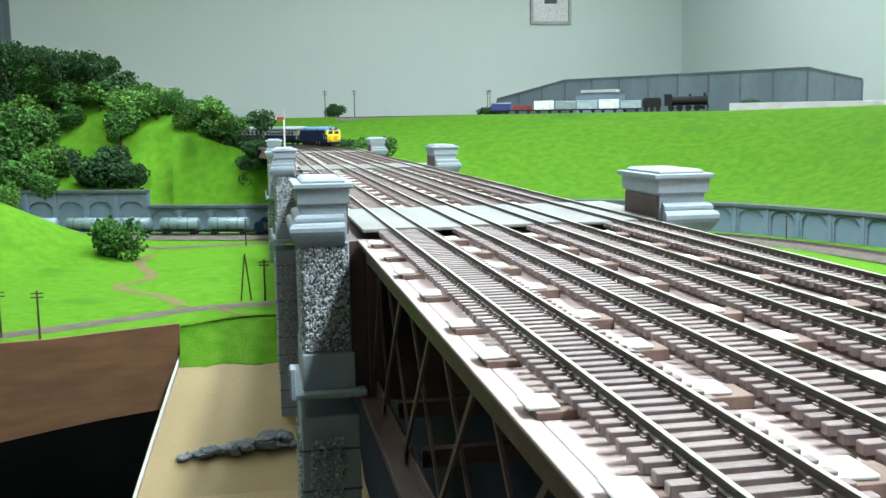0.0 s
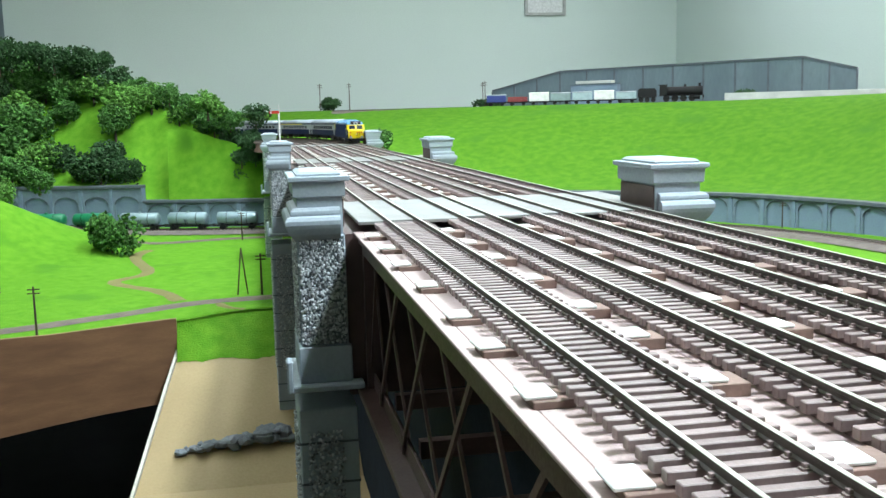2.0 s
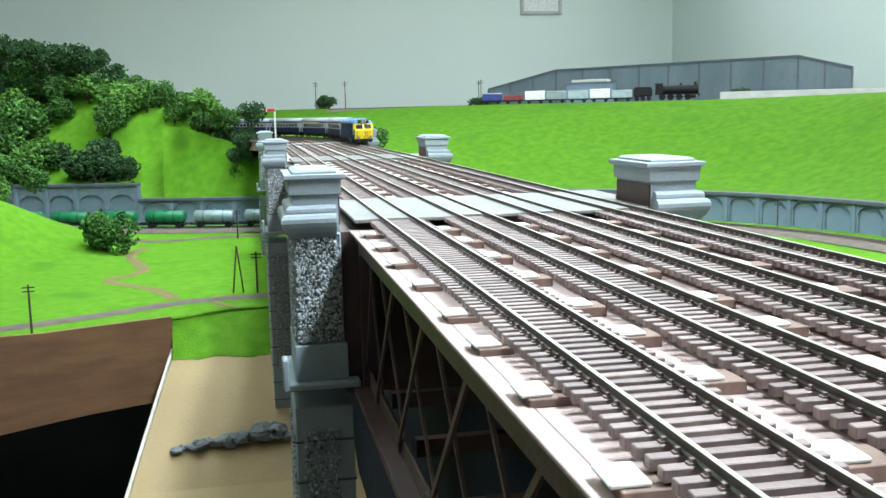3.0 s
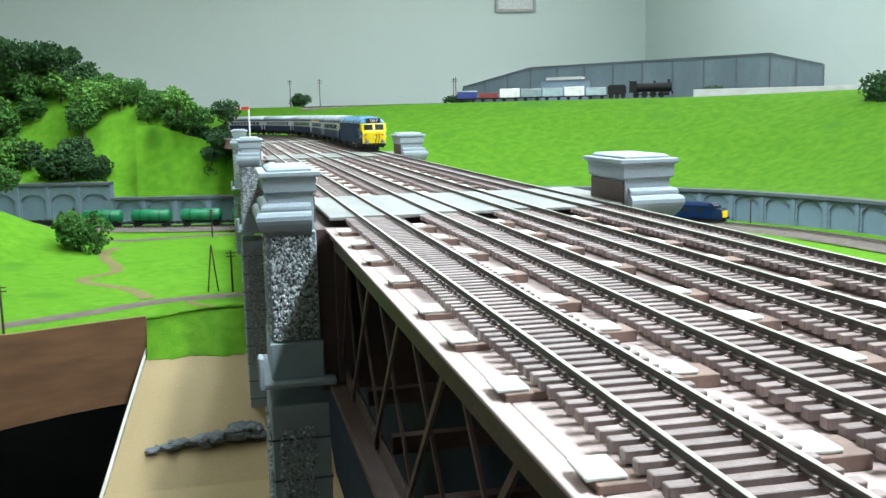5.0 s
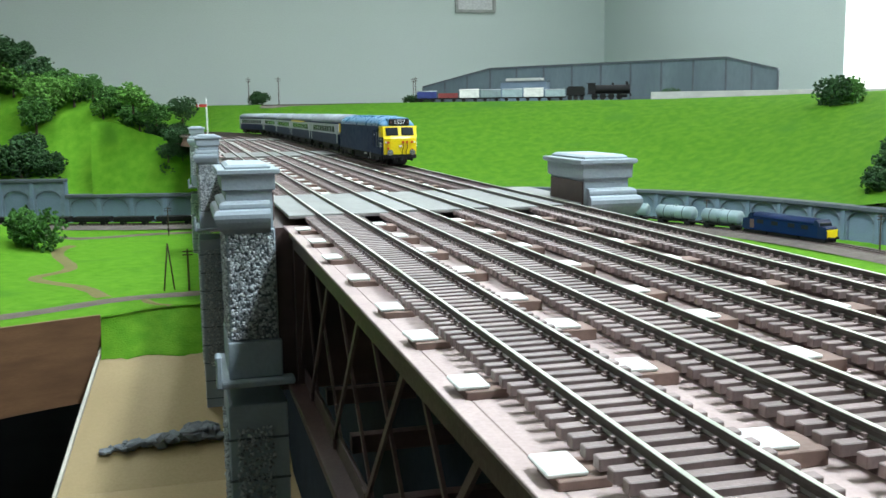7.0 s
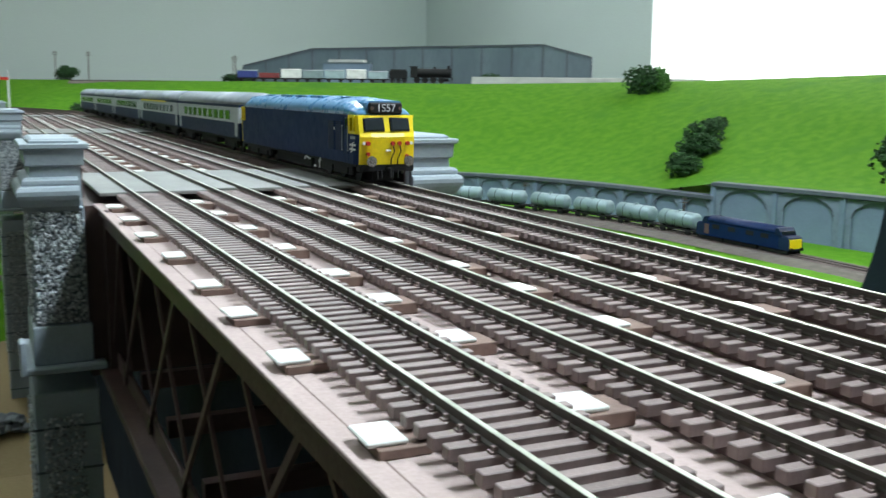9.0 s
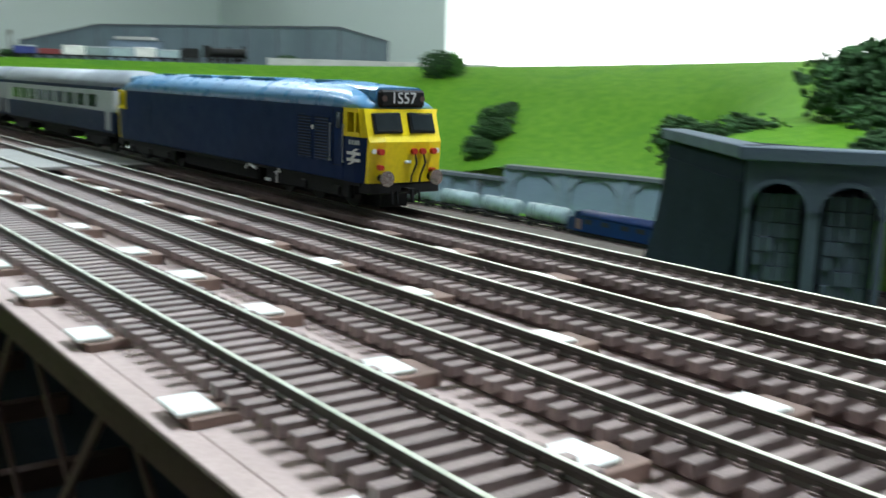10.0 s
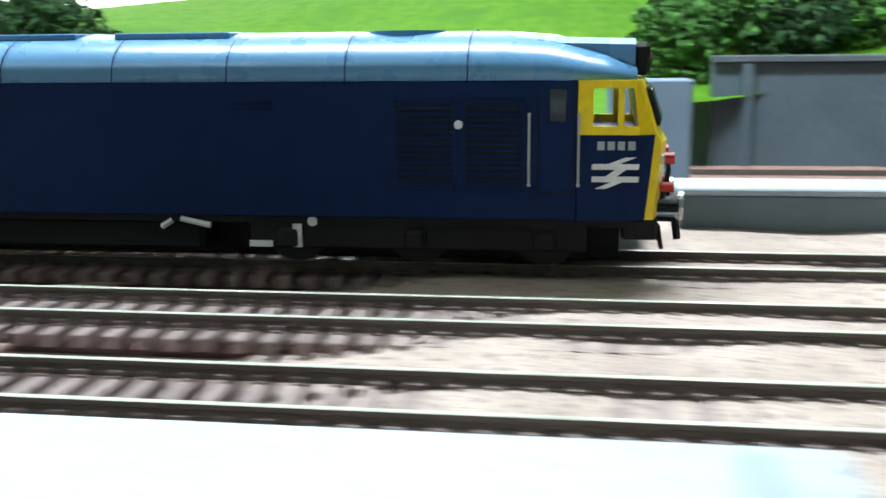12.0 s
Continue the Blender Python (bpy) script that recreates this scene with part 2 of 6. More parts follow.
class Line:
    """A track's centre line: points joined smoothly; at(s) gives place and heading at s metres along it."""

    def __init__(self, pts, z, n=24):
        P = [Vector((*p, z)) for p in pts]
        P = [2 * P[0] - P[1], *P, 2 * P[-1] - P[-2]]
        self.p = []
        for a, b, c, d in zip(P, P[1:], P[2:], P[3:]):
            for k in range(n):
                t = k / n
                self.p.append(0.5 * (2 * b + (c - a) * t + (2 * a - 5 * b + 4 * c - d) * t * t + (3 * b - a - 3 * c + d) * t ** 3))
        self.p.append(P[-2])
        self.s = [0.0]
        for a, b in zip(self.p, self.p[1:]):
            self.s.append(self.s[-1] + (b - a).length)

    def at(self, s):
        k = int(np.searchsorted(self.s, s)) - 1
        k = max(0, min(k, len(self.p) - 2))
        a, b = self.p[k], self.p[k + 1]
        return a + (b - a) * ((s - self.s[k]) / max(self.s[k + 1] - self.s[k], 1e-9))

    def seat(self, s, half):
        """The pose of a vehicle whose middle is at s; its own +y looks ahead."""
        f, r = self.at(s + half), self.at(s - half)
        d = f - r
        m = (f + r) / 2
        return pose(m.x, m.y, m.z, 0, 0, math.degrees(math.atan2(-d.x, d.y)))

    def strip(self, bm, offs, z=0.0, s0=None, s1=None, step=0.03):
        """A ribbon along the line; offs = rows of (sideways, height)."""
        s0, s1 = s0 if s0 is not None else 0.0, s1 if s1 is not None else self.s[-1]
        n = max(2, int((s1 - s0) / step))
        prev = None
        for k in range(n + 1):
            s = s0 + (s1 - s0) * k / n
            p, q = self.at(s), self.at(min(s + 0.005, self.s[-1]))
            o = self.at(s - 0.005)
            d = (q - o).normalized()
            side = Vector((d.y, -d.x, 0))
            row = [bm.verts.new(p + side * u + Vector((0, 0, h + z))) for u, h in offs]
            if prev:
                for a in range(len(row) - 1):
                    bm.faces.new((prev[a], prev[a + 1], row[a + 1], row[a]))
            prev = row
        return bm

# ---- the room ----
W_, E_, S_, N_ = ROOM
solid("floor", box(B(), W_, E_, S_, N_, FLOOR_Z - 0.05, FLOOR_Z), M_CARPET, "dark carpeted floor of the hobby room", "floor", kind="structure")
solid("ceiling", box(B(), W_ - 0.1, E_ + 0.1, S_ - 0.1, N_ + 0.1, CEIL_Z, CEIL_Z + 0.05), M_CEIL, "plain white painted ceiling over the layout", "ceiling", kind="structure")
solid("wall_north", box(B(), W_ - 0.1, E_ + 0.1, N_, N_ + 0.1, FLOOR_Z, CEIL_Z), M_WALL, "plain pale grey-green painted room wall", "wall", kind="structure")
solid("wall_south", box(B(), W_ - 0.1, E_ + 0.1, S_ - 0.1, S_, FLOOR_Z, CEIL_Z), M_WALL_LOW_BOUNCE, "unseen room wall, darkened to cut bounced light", "wall", kind="structure")
solid("wall_west", box(B(), W_ - 0.1, W_, S_, N_, FLOOR_Z, CEIL_Z), M_WALL_LOW_BOUNCE, "unseen room wall, darkened to cut bounced light", "wall", kind="structure")
WY0, WY1, WZ0, WZ1 = -0.6, 3.16, 0.04, 1.2
bm = B()
box(bm, E_, E_ + 0.1, S_, WY0, FLOOR_Z, CEIL_Z)
box(bm, E_, E_ + 0.1, WY1, N_, FLOOR_Z, CEIL_Z)
box(bm, E_, E_ + 0.1, WY0, WY1, FLOOR_Z, WZ0)
box(bm, E_, E_ + 0.1, WY0, WY1, WZ1, CEIL_Z)
solid("wall_east", bm, M_WALL, "pale painted room wall with a wide window", "wall", kind="structure")
win = thing("window_1", pose(E_ + 0.05, (WY0 + WY1) / 2, WZ0), "wide window glaring with white daylight", "window", kind="structure")
part("pane", box(B(), 0.0, 0.01, WY0 - (WY0 + WY1) / 2, WY1 - (WY0 + WY1) / 2, 0, WZ1 - WZ0), M_GLOW, win)
part("window_sill", box(B(), -0.06, 0.0, WY0 - (WY0 + WY1) / 2, WY1 - (WY0 + WY1) / 2, -0.02, 0.004, 0.002), M_WHITE, win)
for lx, ly, watts in LIGHT_TILES:
    f = thing("ceiling_light", pose(lx, ly, CEIL_Z), "unseen white fluorescent ceiling fitting, some of them added as fill", "ceiling light", "ceiling lights")
    bm = B()
    for a in ((-0.1, -0.08, -0.57, 0.57), (0.08, 0.1, -0.57, 0.57), (-0.08, 0.08, -0.57, -0.55), (-0.08, 0.08, 0.55, 0.57)):
        box(bm, *a, -0.05, 0)
    part("frame", bm, M_WHITE, f)
    part("diffuser", box(B(), -0.08, 0.08, -0.55, 0.55, -0.035, -0.03), M_TUBE, f)
# picture on the wall
pic = thing("picture_frame", pose(1.53, N_ - 0.011, 0.665), "small white framed notice hanging on the wall", "picture")
bm = B()
for a in ((-0.115, -0.1, -0.09, 0.09), (0.1, 0.115, -0.09, 0.09), (-0.1, 0.1, -0.09, -0.075), (-0.1, 0.1, 0.075, 0.09)):
    box(bm, a[0], a[1], -0.008, 0.01, a[2], a[3])
part("frame", bm, M_CONC, pic)
part("sheet", box(B(), -0.1, 0.1, 0.004, 0.01, -0.075, 0.075), M_WHITE, pic)
part("print", box(B(), -0.035, 0.035, 0.0005, 0.003, 0.02, 0.07), M_SHEDDARK, pic, "dark printed block")

# Plain box added for a grey upright edge by the wall
solid("wall_cupboard", box(B(), -1.666, -1.260, 5.10, N_, 0.377, 1.35, 0.004), M_SHED, "grey-blue box standing in for an upright edge at the room wall", "cupboard")

# ---- lower ground ----
LOW = -0.222


def smooth(a):
    a = max(0.0, min(1.0, a))
    return a * a * (3 - 2 * a)


def front_y(x):
    return 1.366 + 0.33 * min(0.0, x + 0.2) if x < -0.2 else 1.366 + 0.05 * smooth((x + 0.2) / 0.1)


def mound(x, y):
    return 0.135 * smooth((-0.30 - x) / 0.42) * math.exp(-((y - 2.22 - 0.2 * (x + 0.5)) / 0.17) ** 2) + 0.04 * smooth((-0.5 - x) / 0.3) * smooth((y - 1.4) / 0.4) * smooth((2.3 - y) / 0.2)


def ground_z(x, y):
    return LOW + mound(x, y) + 0.003 * noise.noise(Vector((x * 6, y * 6, 0)))


def sheet(bm, fx, nu, nv):
    g = [[bm.verts.new(fx(u / nu, v / nv)) for v in range(nv + 1)] for u in range(nu + 1)]
    for u in range(nu):
        for v in range(nv):
            bm.faces.new((g[u][v], g[u + 1][v], g[u + 1][v + 1], g[u][v + 1]))
    return bm


def left_ground(u, v):
    x = -2.3 + 2.62 * u
    y = front_y(x) + (2.9 - front_y(x)) * v
    return (x, y, ground_z(x, y))


solid("ground", sheet(B(), left_ground, 120, 70), M_GRASS, "bright green static-grass meadow of the model landscape", "grass", kind="structure", smooth=True)
solid("ground_east", sheet(B(), lambda u, v: (0.3 + 1.6 * u, -1.6 + 4.4 * v, LOW + 0.001 + 0.003 * noise.noise(Vector((u * 9, v * 25, 3)))), 40, 80), M_GRASS,
      "bright green static-grass strip beside the lower railway", "grass", kind="structure", smooth=True)
# Dark sheet added so the gaps in the deck look down into shade
solid("lower_ground", sheet(B(), lambda u, v: (0.24 + 0.66 * u, -1.0 + 1.36 * v, LOW + 0.006 + 0.002 * noise.noise(Vector((u * 12, v * 20, 9)))), 24, 40), M_BALLAST_DARK,
      "dark sheet added on the ground to keep the deck gaps dark", "ground", kind="structure", smooth=True)
# bank of grass that runs down to the bare board


def bank_foot(u, v):
    """From the meadow's edge down to a ragged hem on the sloping board."""
    x = -0.195 + 0.5 * u
    ya, yb = front_y(x) + 0.006, 1.335 - 0.012 * noise.noise(Vector((u * 12, 3, 1))) - 0.004 * noise.noise(Vector((u * 50, 1, 1)))
    za, zb = ground_z(x, ya) + 0.0012, -0.262 - 0.509 * (1.36 - yb) + 0.0006
    return (x, ya + (yb - ya) * v, za + (zb - za) * v)


bm = sheet(B(), bank_foot, 60, 6)
solid("grass_bank", bm, M_GRASS, "short green grass bank above the bare board", "grass", kind="structure", smooth=True)
bm = B()
prof = [(-0.8, -0.38), (1.12, -0.38), (1.25, -0.318), (1.36, -0.262)]
for (ya, za), (yb, zb) in zip(prof, prof[1:]):
    xa, xb = -0.235 + 0.045 * smooth((ya - 1.1) / 0.3), -0.235 + 0.045 * smooth((yb - 1.1) / 0.3)
    q = [(xa, ya, za), (0.6, ya, za), (0.6, yb, zb), (xb, yb, zb)]
    up = [bm.verts.new(p) for p in q]
    dn = [bm.verts.new((p[0], p[1], p[2] - 0.009)) for p in q]
    bm.faces.new(up)
    bm.faces.new(dn[::-1])
    for k in range(4):
        bm.faces.new((up[k], dn[k], dn[(k + 1) % 4], up[(k + 1) % 4]))
solid("baseboard", bm, M_BOARD, "bare tan baseboard under the bridge, unpainted", "board", kind="structure")
bm = B()
for (ya, za), (yb, zb) in zip(prof, prof[1:]):
    xa, xb = -0.2362 + 0.045 * smooth((ya - 1.1) / 0.3), -0.2362 + 0.045 * smooth((yb - 1.1) / 0.3)
    v = [bm.verts.new(p) for p in ((xa, ya, za - 0.009), (xb, yb, zb - 0.009), (xb, yb, zb + 0.0015), (xa, ya, za + 0.0015), (xa - 0.004, ya, za - 0.009), (xb - 0.004, yb, zb - 0.009), (xb - 0.004, yb, zb + 0.0015), (xa - 0.004, ya, za + 0.0015))]
    for f in ((0, 1, 2, 3), (7, 6, 5, 4), (3, 2, 6, 7), (0, 4, 5, 1)):
        bm.faces.new([v[i] for i in f])
solid("board_edge", bm, M_PLY_EDGE, "pale raw edge of the baseboard", "board edge", kind="structure")
# plywood fascia along the front of the meadow
bm = B()
n = 40
top, bot = [], []
for k in range(n + 1):
    x = -2.3 + (2.3 - 0.195) * k / n
    y = front_y(x)
    zt = ground_z(x, y) + 0.004 + 0.003 * noise.noise(Vector((x * 8, 0, 0)))
    zb = -0.335 - 0.03 * smooth((-0.2 - x) / 0.5) + 0.002 * noise.noise(Vector((x * 15, 5, 0)))
    top.append((bm.verts.new((x, y - 0.008, zt)), bm.verts.new((x, y - 0.001, zt))))
    bot.append((bm.verts.new((x, y - 0.008, zb)), bm.verts.new((x, y - 0.001, zb))))
for k in range(n):
    bm.faces.new((bot[k][0], bot[k + 1][0], top[k + 1][0], top[k][0]))
    bm.faces.new((top[k][0], top[k + 1][0], top[k + 1][1], top[k][1]))
    bm.faces.new((bot[k][1], top[k][1], top[k + 1][1], bot[k + 1][1]))
    bm.faces.new((bot[k + 1][0], bot[k][0], bot[k][1], bot[k + 1][1]))
bm.faces.new((bot[n][0], bot[n][1], top[n][1], top[n][0]))
solid("fascia_panel", bm, M_PLY, "brown stained plywood fascia below the meadow edge", "panel", kind="structure")

# roads and footpath on the meadow
road = Line([(-2.2, 0.80), (-1.0, 1.17), (-0.43, 1.36), (-0.177, 1.492), (-0.058, 1.515), (0.2, 1.53)], 0)


def draped(bm, line, half, lift, jag=0.0):
    prev = None
    n = int(line.s[-1] / 0.02)
    for k in range(n + 1):
        s = line.s[-1] * k / n
        p, d = line.at(s), (line.at(s + 0.004) - line.at(s - 0.004)).normalized()
        side = Vector((d.y, -d.x, 0))
        row = []
        for u in (-1, -0.3, 0.3, 1):
            q = p + side * u * (half + jag * noise.noise(Vector((s * 30, u, 0))))
            row.append(bm.verts.new((q.x, q.y, ground_z(q.x, q.y) + (lift if abs(u) < 0.9 else lift * 0.2))))
        if prev:
            for a in range(3):
                bm.faces.new((prev[a], prev[a + 1], row[a + 1], row[a]))
        prev = row
    return bm


solid("road", draped(B(), road, 0.02, 0.0025, 0.004), M_ROAD, "dark cinder lane crossing the green meadow", "road", kind="structure")
solid("lane", draped(B(), Line([(-1.6, 2.5), (-0.8, 2.36), (-0.348, 2.30), (-0.068, 2.318), (0.3, 2.31)], 0), 0.018, 0.0025, 0.004), M_ROAD, "dark cinder lane beside the lower railway", "road", kind="structure")
solid("footpath", draped(B(), Line([(-0.31, 2.17), (-0.325, 2.05), (-0.28, 1.84), (-0.33, 1.75), (-0.24, 1.62), (-0.2, 1.52)], 0), 0.012, 0.0015, 0.004), M_EARTH, "worn brown footpath in the grass", "path", kind="structure")
solid("trail", draped(B(), Line([(-0.14, 1.48), (-0.125, 1.44), (-0.1, 1.42)], 0), 0.007, 0.0015, 0.004), M_EARTH, "worn brown trail in the grass", "path", kind="structure")

# ---- lower railway and its retaining walls ----
low = Line([(-2.2, 3.05), (-1.5, 2.9), (-0.95, 2.73), (-0.575, 2.60), (-0.303, 2.507), (-0.094, 2.445), (0.3, 2.39), (0.68, 2.30), (0.93, 2.12), (1.06, 1.886), (1.125, 1.62), (1.142, 1.305), (1.145, 1.058), (1.14, 0.6), (1.13, 0.3), (1.12, 0.0)], LOW + 0.006)
solid("lower_trackbed", low.strip(B(), [(-0.05, -0.004), (-0.035, 0.001), (0.035, 0.001), (0.06, -0.004)]), M_BALLAST_DARK, "dark ballast bed of the lower railway", "trackbed", kind="structure")
lt = thing("lower_track", pose(0, 0, 0), "weathered single railway track on dark ballast", "railway track")
for sgn in (-1, 1):
    part("rail", low.strip(B(), [(sgn * 0.00825 - 0.0006, 0.0015), (sgn * 0.00825 - 0.0006, 0.0045), (sgn * 0.00825 + 0.0006, 0.0045), (sgn * 0.00825 + 0.0006, 0.0015)]), M_RAILSIDE, lt)
bm = B()
s = 0.0
while s < low.s[-1]:
    p, d = low.at(s), (low.at(s + 0.004) - low.at(s - 0.004)).normalized()
    e = Vector((d.y, -d.x, 0))
    c = [p + e * a * 0.016 + d * b * 0.0018 for a, b in ((-1, -1), (1, -1), (1, 1), (-1, 1))]
    up = [bm.verts.new((q.x, q.y, q.z + 0.0025)) for q in c]
    dn = [bm.verts.new((q.x, q.y, q.z)) for q in c]
    bm.faces.new(up)
    for k in range(4):
        bm.faces.new((dn[k], dn[(k + 1) % 4], up[(k + 1) % 4], up[k]))
    s += 0.009
tagged(part("sleepers", bm, M_SLEEPERS, lt), kind="stuff")


def arch_panel(w, h, ow, spring, depth, n=10, rise=0.62):
    """A plate of width w (along x) and height h with one round-headed opening, proud by depth towards -y."""
    bm = B()
    r = ow / 2
    arc = [(-r * math.cos(math.pi * k / n), spring + r * rise * math.sin(math.pi * k / n)) for k in range(n + 1)]
    quads = [((-w / 2, 0), (-r, 0), (-r, h), (-w / 2, h)), ((r, 0), (w / 2, 0), (w / 2, h), (r, h))]
    quads += [((a[0], a[1]), (b[0], b[1]), (b[0], h), (a[0], h)) for a, b in zip(arc, arc[1:])]
    for q in quads:
        f = [bm.verts.new((x, -depth, z)) for x, z in q]
        g = [bm.verts.new((x, 0, z)) for x, z in q]
        bm.faces.new(f)
        for k in range(4):
            bm.faces.new((f[k], g[k], g[(k + 1) % 4], f[(k + 1) % 4]))
    return bm


def arch_ring(ow, spring, depth, width, n=10, rise=0.62):
    bm = B()
    r = ow / 2
    P = [[(-q * math.cos(math.pi * k / n), spring + q * rise * math.sin(math.pi * k / n)) for k in range(n + 1)] for q in (r, r + width)]
    for k in range(n):
        q = (P[0][k], P[0][k + 1], P[1][k + 1], P[1][k])
        f = [bm.verts.new((x, -depth, z)) for x, z in q]
        g = [bm.verts.new((x, 0, z)) for x, z in q]
        bm.faces.new(f)
        for a in range(4):
            bm.faces.new((f[a], g[a], g[(a + 1) % 4], f[(a + 1) % 4]))
    return bm


def retaining_wall(pts, height, pitch, label, rise=0.56):
    """Straight bays along a polyline; the face looks to the right of the way (side=1)."""
    line = Line(pts, LOW)
    w = thing("retaining_wall", pose(0, 0, 0), label, "retaining wall", "retaining walls", "structure")
    n = max(1, round(line.s[-1] / pitch))
    bay = line.s[-1] / n
    panel = mesh_of("arch_panel", arch_panel(bay * 1.01, height - 0.008, bay * 0.74, height * rise, 0.0022), M_RSTONE)
    ring = mesh_of("arch_ring", arch_ring(bay * 0.74, height * rise, 0.0032, 0.0012), M_SHEDDARK)
    slab = mesh_of("slab", box(B(), -bay * 0.515, bay * 0.515, 0.001, 0.02, 0, height - 0.006), M_RWALL)
    cope = mesh_of("coping", box(B(), -bay * 0.52, bay * 0.52, -0.008, 0.022, height - 0.008, height, 0.0008), M_SHEDDARK)
    pil = mesh_of("pilaster", box(B(), -0.005, 0.005, -0.0052, 0.001, 0, height - 0.008, 0.0006), M_RWALL)
    for k in range(n):
        a, b = line.at(k * bay), line.at((k + 1) * bay)
        c, ang = (a + b) / 2, math.degrees(math.atan2((b - a).y, (b - a).x))
        m = pose(c.x, c.y, LOW, 0, 0, ang)
        for nm, me in (("slab", slab), ("arch_panel", panel), ("arch_ring", ring), ("coping", cope)):
            part(nm, me, None, w, m=m)
        part("pilaster", pil, None, w, m=pose(a.x, a.y, LOW, 0, 0, ang))
    return w


retaining_wall([(-2.25, 3.17), (-1.5, 3.02), (-0.95, 2.85), (-0.37, 2.66)], 0.112, 0.085, "tall blue-grey arched retaining wall below the wooded hill")
retaining_wall([(-0.365, 2.66), (-0.09, 2.575), (0.3, 2.52), (0.72, 2.42), (1.02, 2.2), (1.16, 1.93), (1.225, 1.68), (1.25, 1.52)], 0.072, 0.085, "low blue-grey arched retaining wall below the green bank")
retaining_wall([(1.25, 1.52), (1.33, 1.22), (1.36, 1.0), (1.38, 0.85)], 0.10, 0.137, "tall blue-grey arched retaining wall with rubble spandrels")
retaining_wall([(0.735, 0.385), (0.82, 0.22), (0.88, 0.05), (0.895, -0.17)], 0.187, 0.083, "very tall blue-grey arched retaining wall past the tunnel", 0.74)

# ---- the green bank, its top and the wooded hill ----
foot = Line([(-0.3, 3.55), (-0.05, 3.2), (0.1, 2.9), (0.22, 2.62), (0.42, 2.515), (0.72, 2.435), (1.03, 2.212), (1.172, 1.935), (1.24, 1.68), (1.27, 1.52), (1.345, 1.225), (1.36, 1.05), (1.1, 0.88),
             (0.83, 0.68), (0.74, 0.47), (0.835, 0.23), (0.9, 0.05), (0.915, -0.15), (1.1, -0.3), (1.15, -0.7), (1.15, -1.4)], 0)
crest = Line([(-0.6, 3.9), (0.0, 3.68), (0.4, 3.42), (0.8, 3.22), (1.25, 3.02), (1.6, 2.7), (1.82, 2.35), (1.95, 2.0), (2.03, 1.6), (2.08, 1.1), (2.1, 0.6), (2.1, 0.1), (2.05, -0.5), (1.95, -1.3)], 0)


def knot(line, k):
    """How far along a line its k-th point lies, as a share."""
    return float(np.interp(k * 24, range(len(line.s)), line.s)) / line.s[-1]


# along the foot: beside the running lines, low wall, step up, tall wall, up to the tunnel mouth, over it, the very tall wall, the yard wall
U_FOOT = [knot(foot, k) for k in (0, 2, 4, 8, 9, 11, 12, 13, 15, 16, 18, 19, 20)]
Z_FOOT = [-0.006, -0.012, -0.152, -0.152, -0.124, -0.124, -0.03, -0.012, -0.033, -0.033, -0.02, 0.03, 0.03]
C_FOOT = [knot(crest, k) for k in (0, 1.2, 3, 6.2, 6.7, 7.8, 8.5, 9.2, 10.2, 10.6, 11.6, 12, 13)]


def crest_z(y):
    return float(np.interp(y, [-1.5, -0.5, 0.1, 0.6, 1.1, 1.6, 2.35, 2.9, 3.4], [0.33, 0.305, 0.245, 0.160, 0.125, 0.11, 0.088, 0.076, 0.078]))


def bank(u, v):
    a, b = foot.at(u * foot.s[-1]), crest.at(float(np.interp(u, U_FOOT, C_FOOT)) * crest.s[-1])
    z0 = float(np.interp(u, U_FOOT, Z_FOOT))
    w = v
    p = a + (b - a) * w
    z = z0 + (crest_z(b.y) - z0) * (0.25 * w + 0.75 * smooth(w) ** 0.85)
    return (p.x, p.y, z + 0.007 * math.sin(math.pi * v) * noise.noise(Vector((p.x * 5, p.y * 5, 0))))


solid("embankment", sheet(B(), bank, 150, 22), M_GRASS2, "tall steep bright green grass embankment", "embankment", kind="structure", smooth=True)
solid("upper_ground", sheet(B(), lambda u, v: (lambda p: (p.x + (2.3 - p.x) * v * 0.98 if p.y < 2.6 else p.x + 0.5 * v * (p.x - 0.2), p.y + (0 if p.y < 2.6 else v * (5.2 - p.y)), crest_z(p.y) - 0.002 + 0.004 * noise.noise(Vector((p.x * 9, p.y * 9 + v * 4, 2)))))(crest.at(u * crest.s[-1])), 90, 10), M_YARD,
      "dark scrubby ground of the upper goods yard", "ground", kind="structure", smooth=True)


def hill_y0(x):
    return float(np.interp(x, [-2.3, -1.5, -0.95, -0.37, -0.05], [3.2, 3.05, 2.88, 2.685, 2.60]))


def hill(u, v):
    y1 = 2.60 + v * 1.1
    x = -2.3 + (2.3 - 0.075 - (y1 - 2.12) ** 2 / 3.68 + 0.03) * u
    y = hill_y0(x) + v * 1.1
    z0 = -0.112 if x < -0.37 else -0.152
    zr = float(np.interp(x, [-2.3, -1.2, -0.75, -0.55, -0.45, -0.3, -0.2, -0.1], [0.30, 0.27, 0.215, 0.18, 0.135, 0.095, 0.06, 0.015]))
    z = z0 + (zr - z0) * smooth(min(1.0, v / float(np.interp(x, [-0.6, -0.3], [0.42, 0.24])))) - 0.05 * smooth((v - 0.7) / 0.3)
    return (x, y, z + 0.015 * math.sin(math.pi * min(1, v)) * noise.noise(Vector((x * 4, y * 4, 7))))


solid("hill", sheet(B(), hill, 70, 30), M_GRASS, "steep green grass hill with woods on its crest", "hill", kind="structure", smooth=True)

# ---- main line beyond the bridge ----
TRACKS = (0.0, 0.042, 0.0845, 0.1297)
END_FAR, END_NEAR = 2.05, -0.14


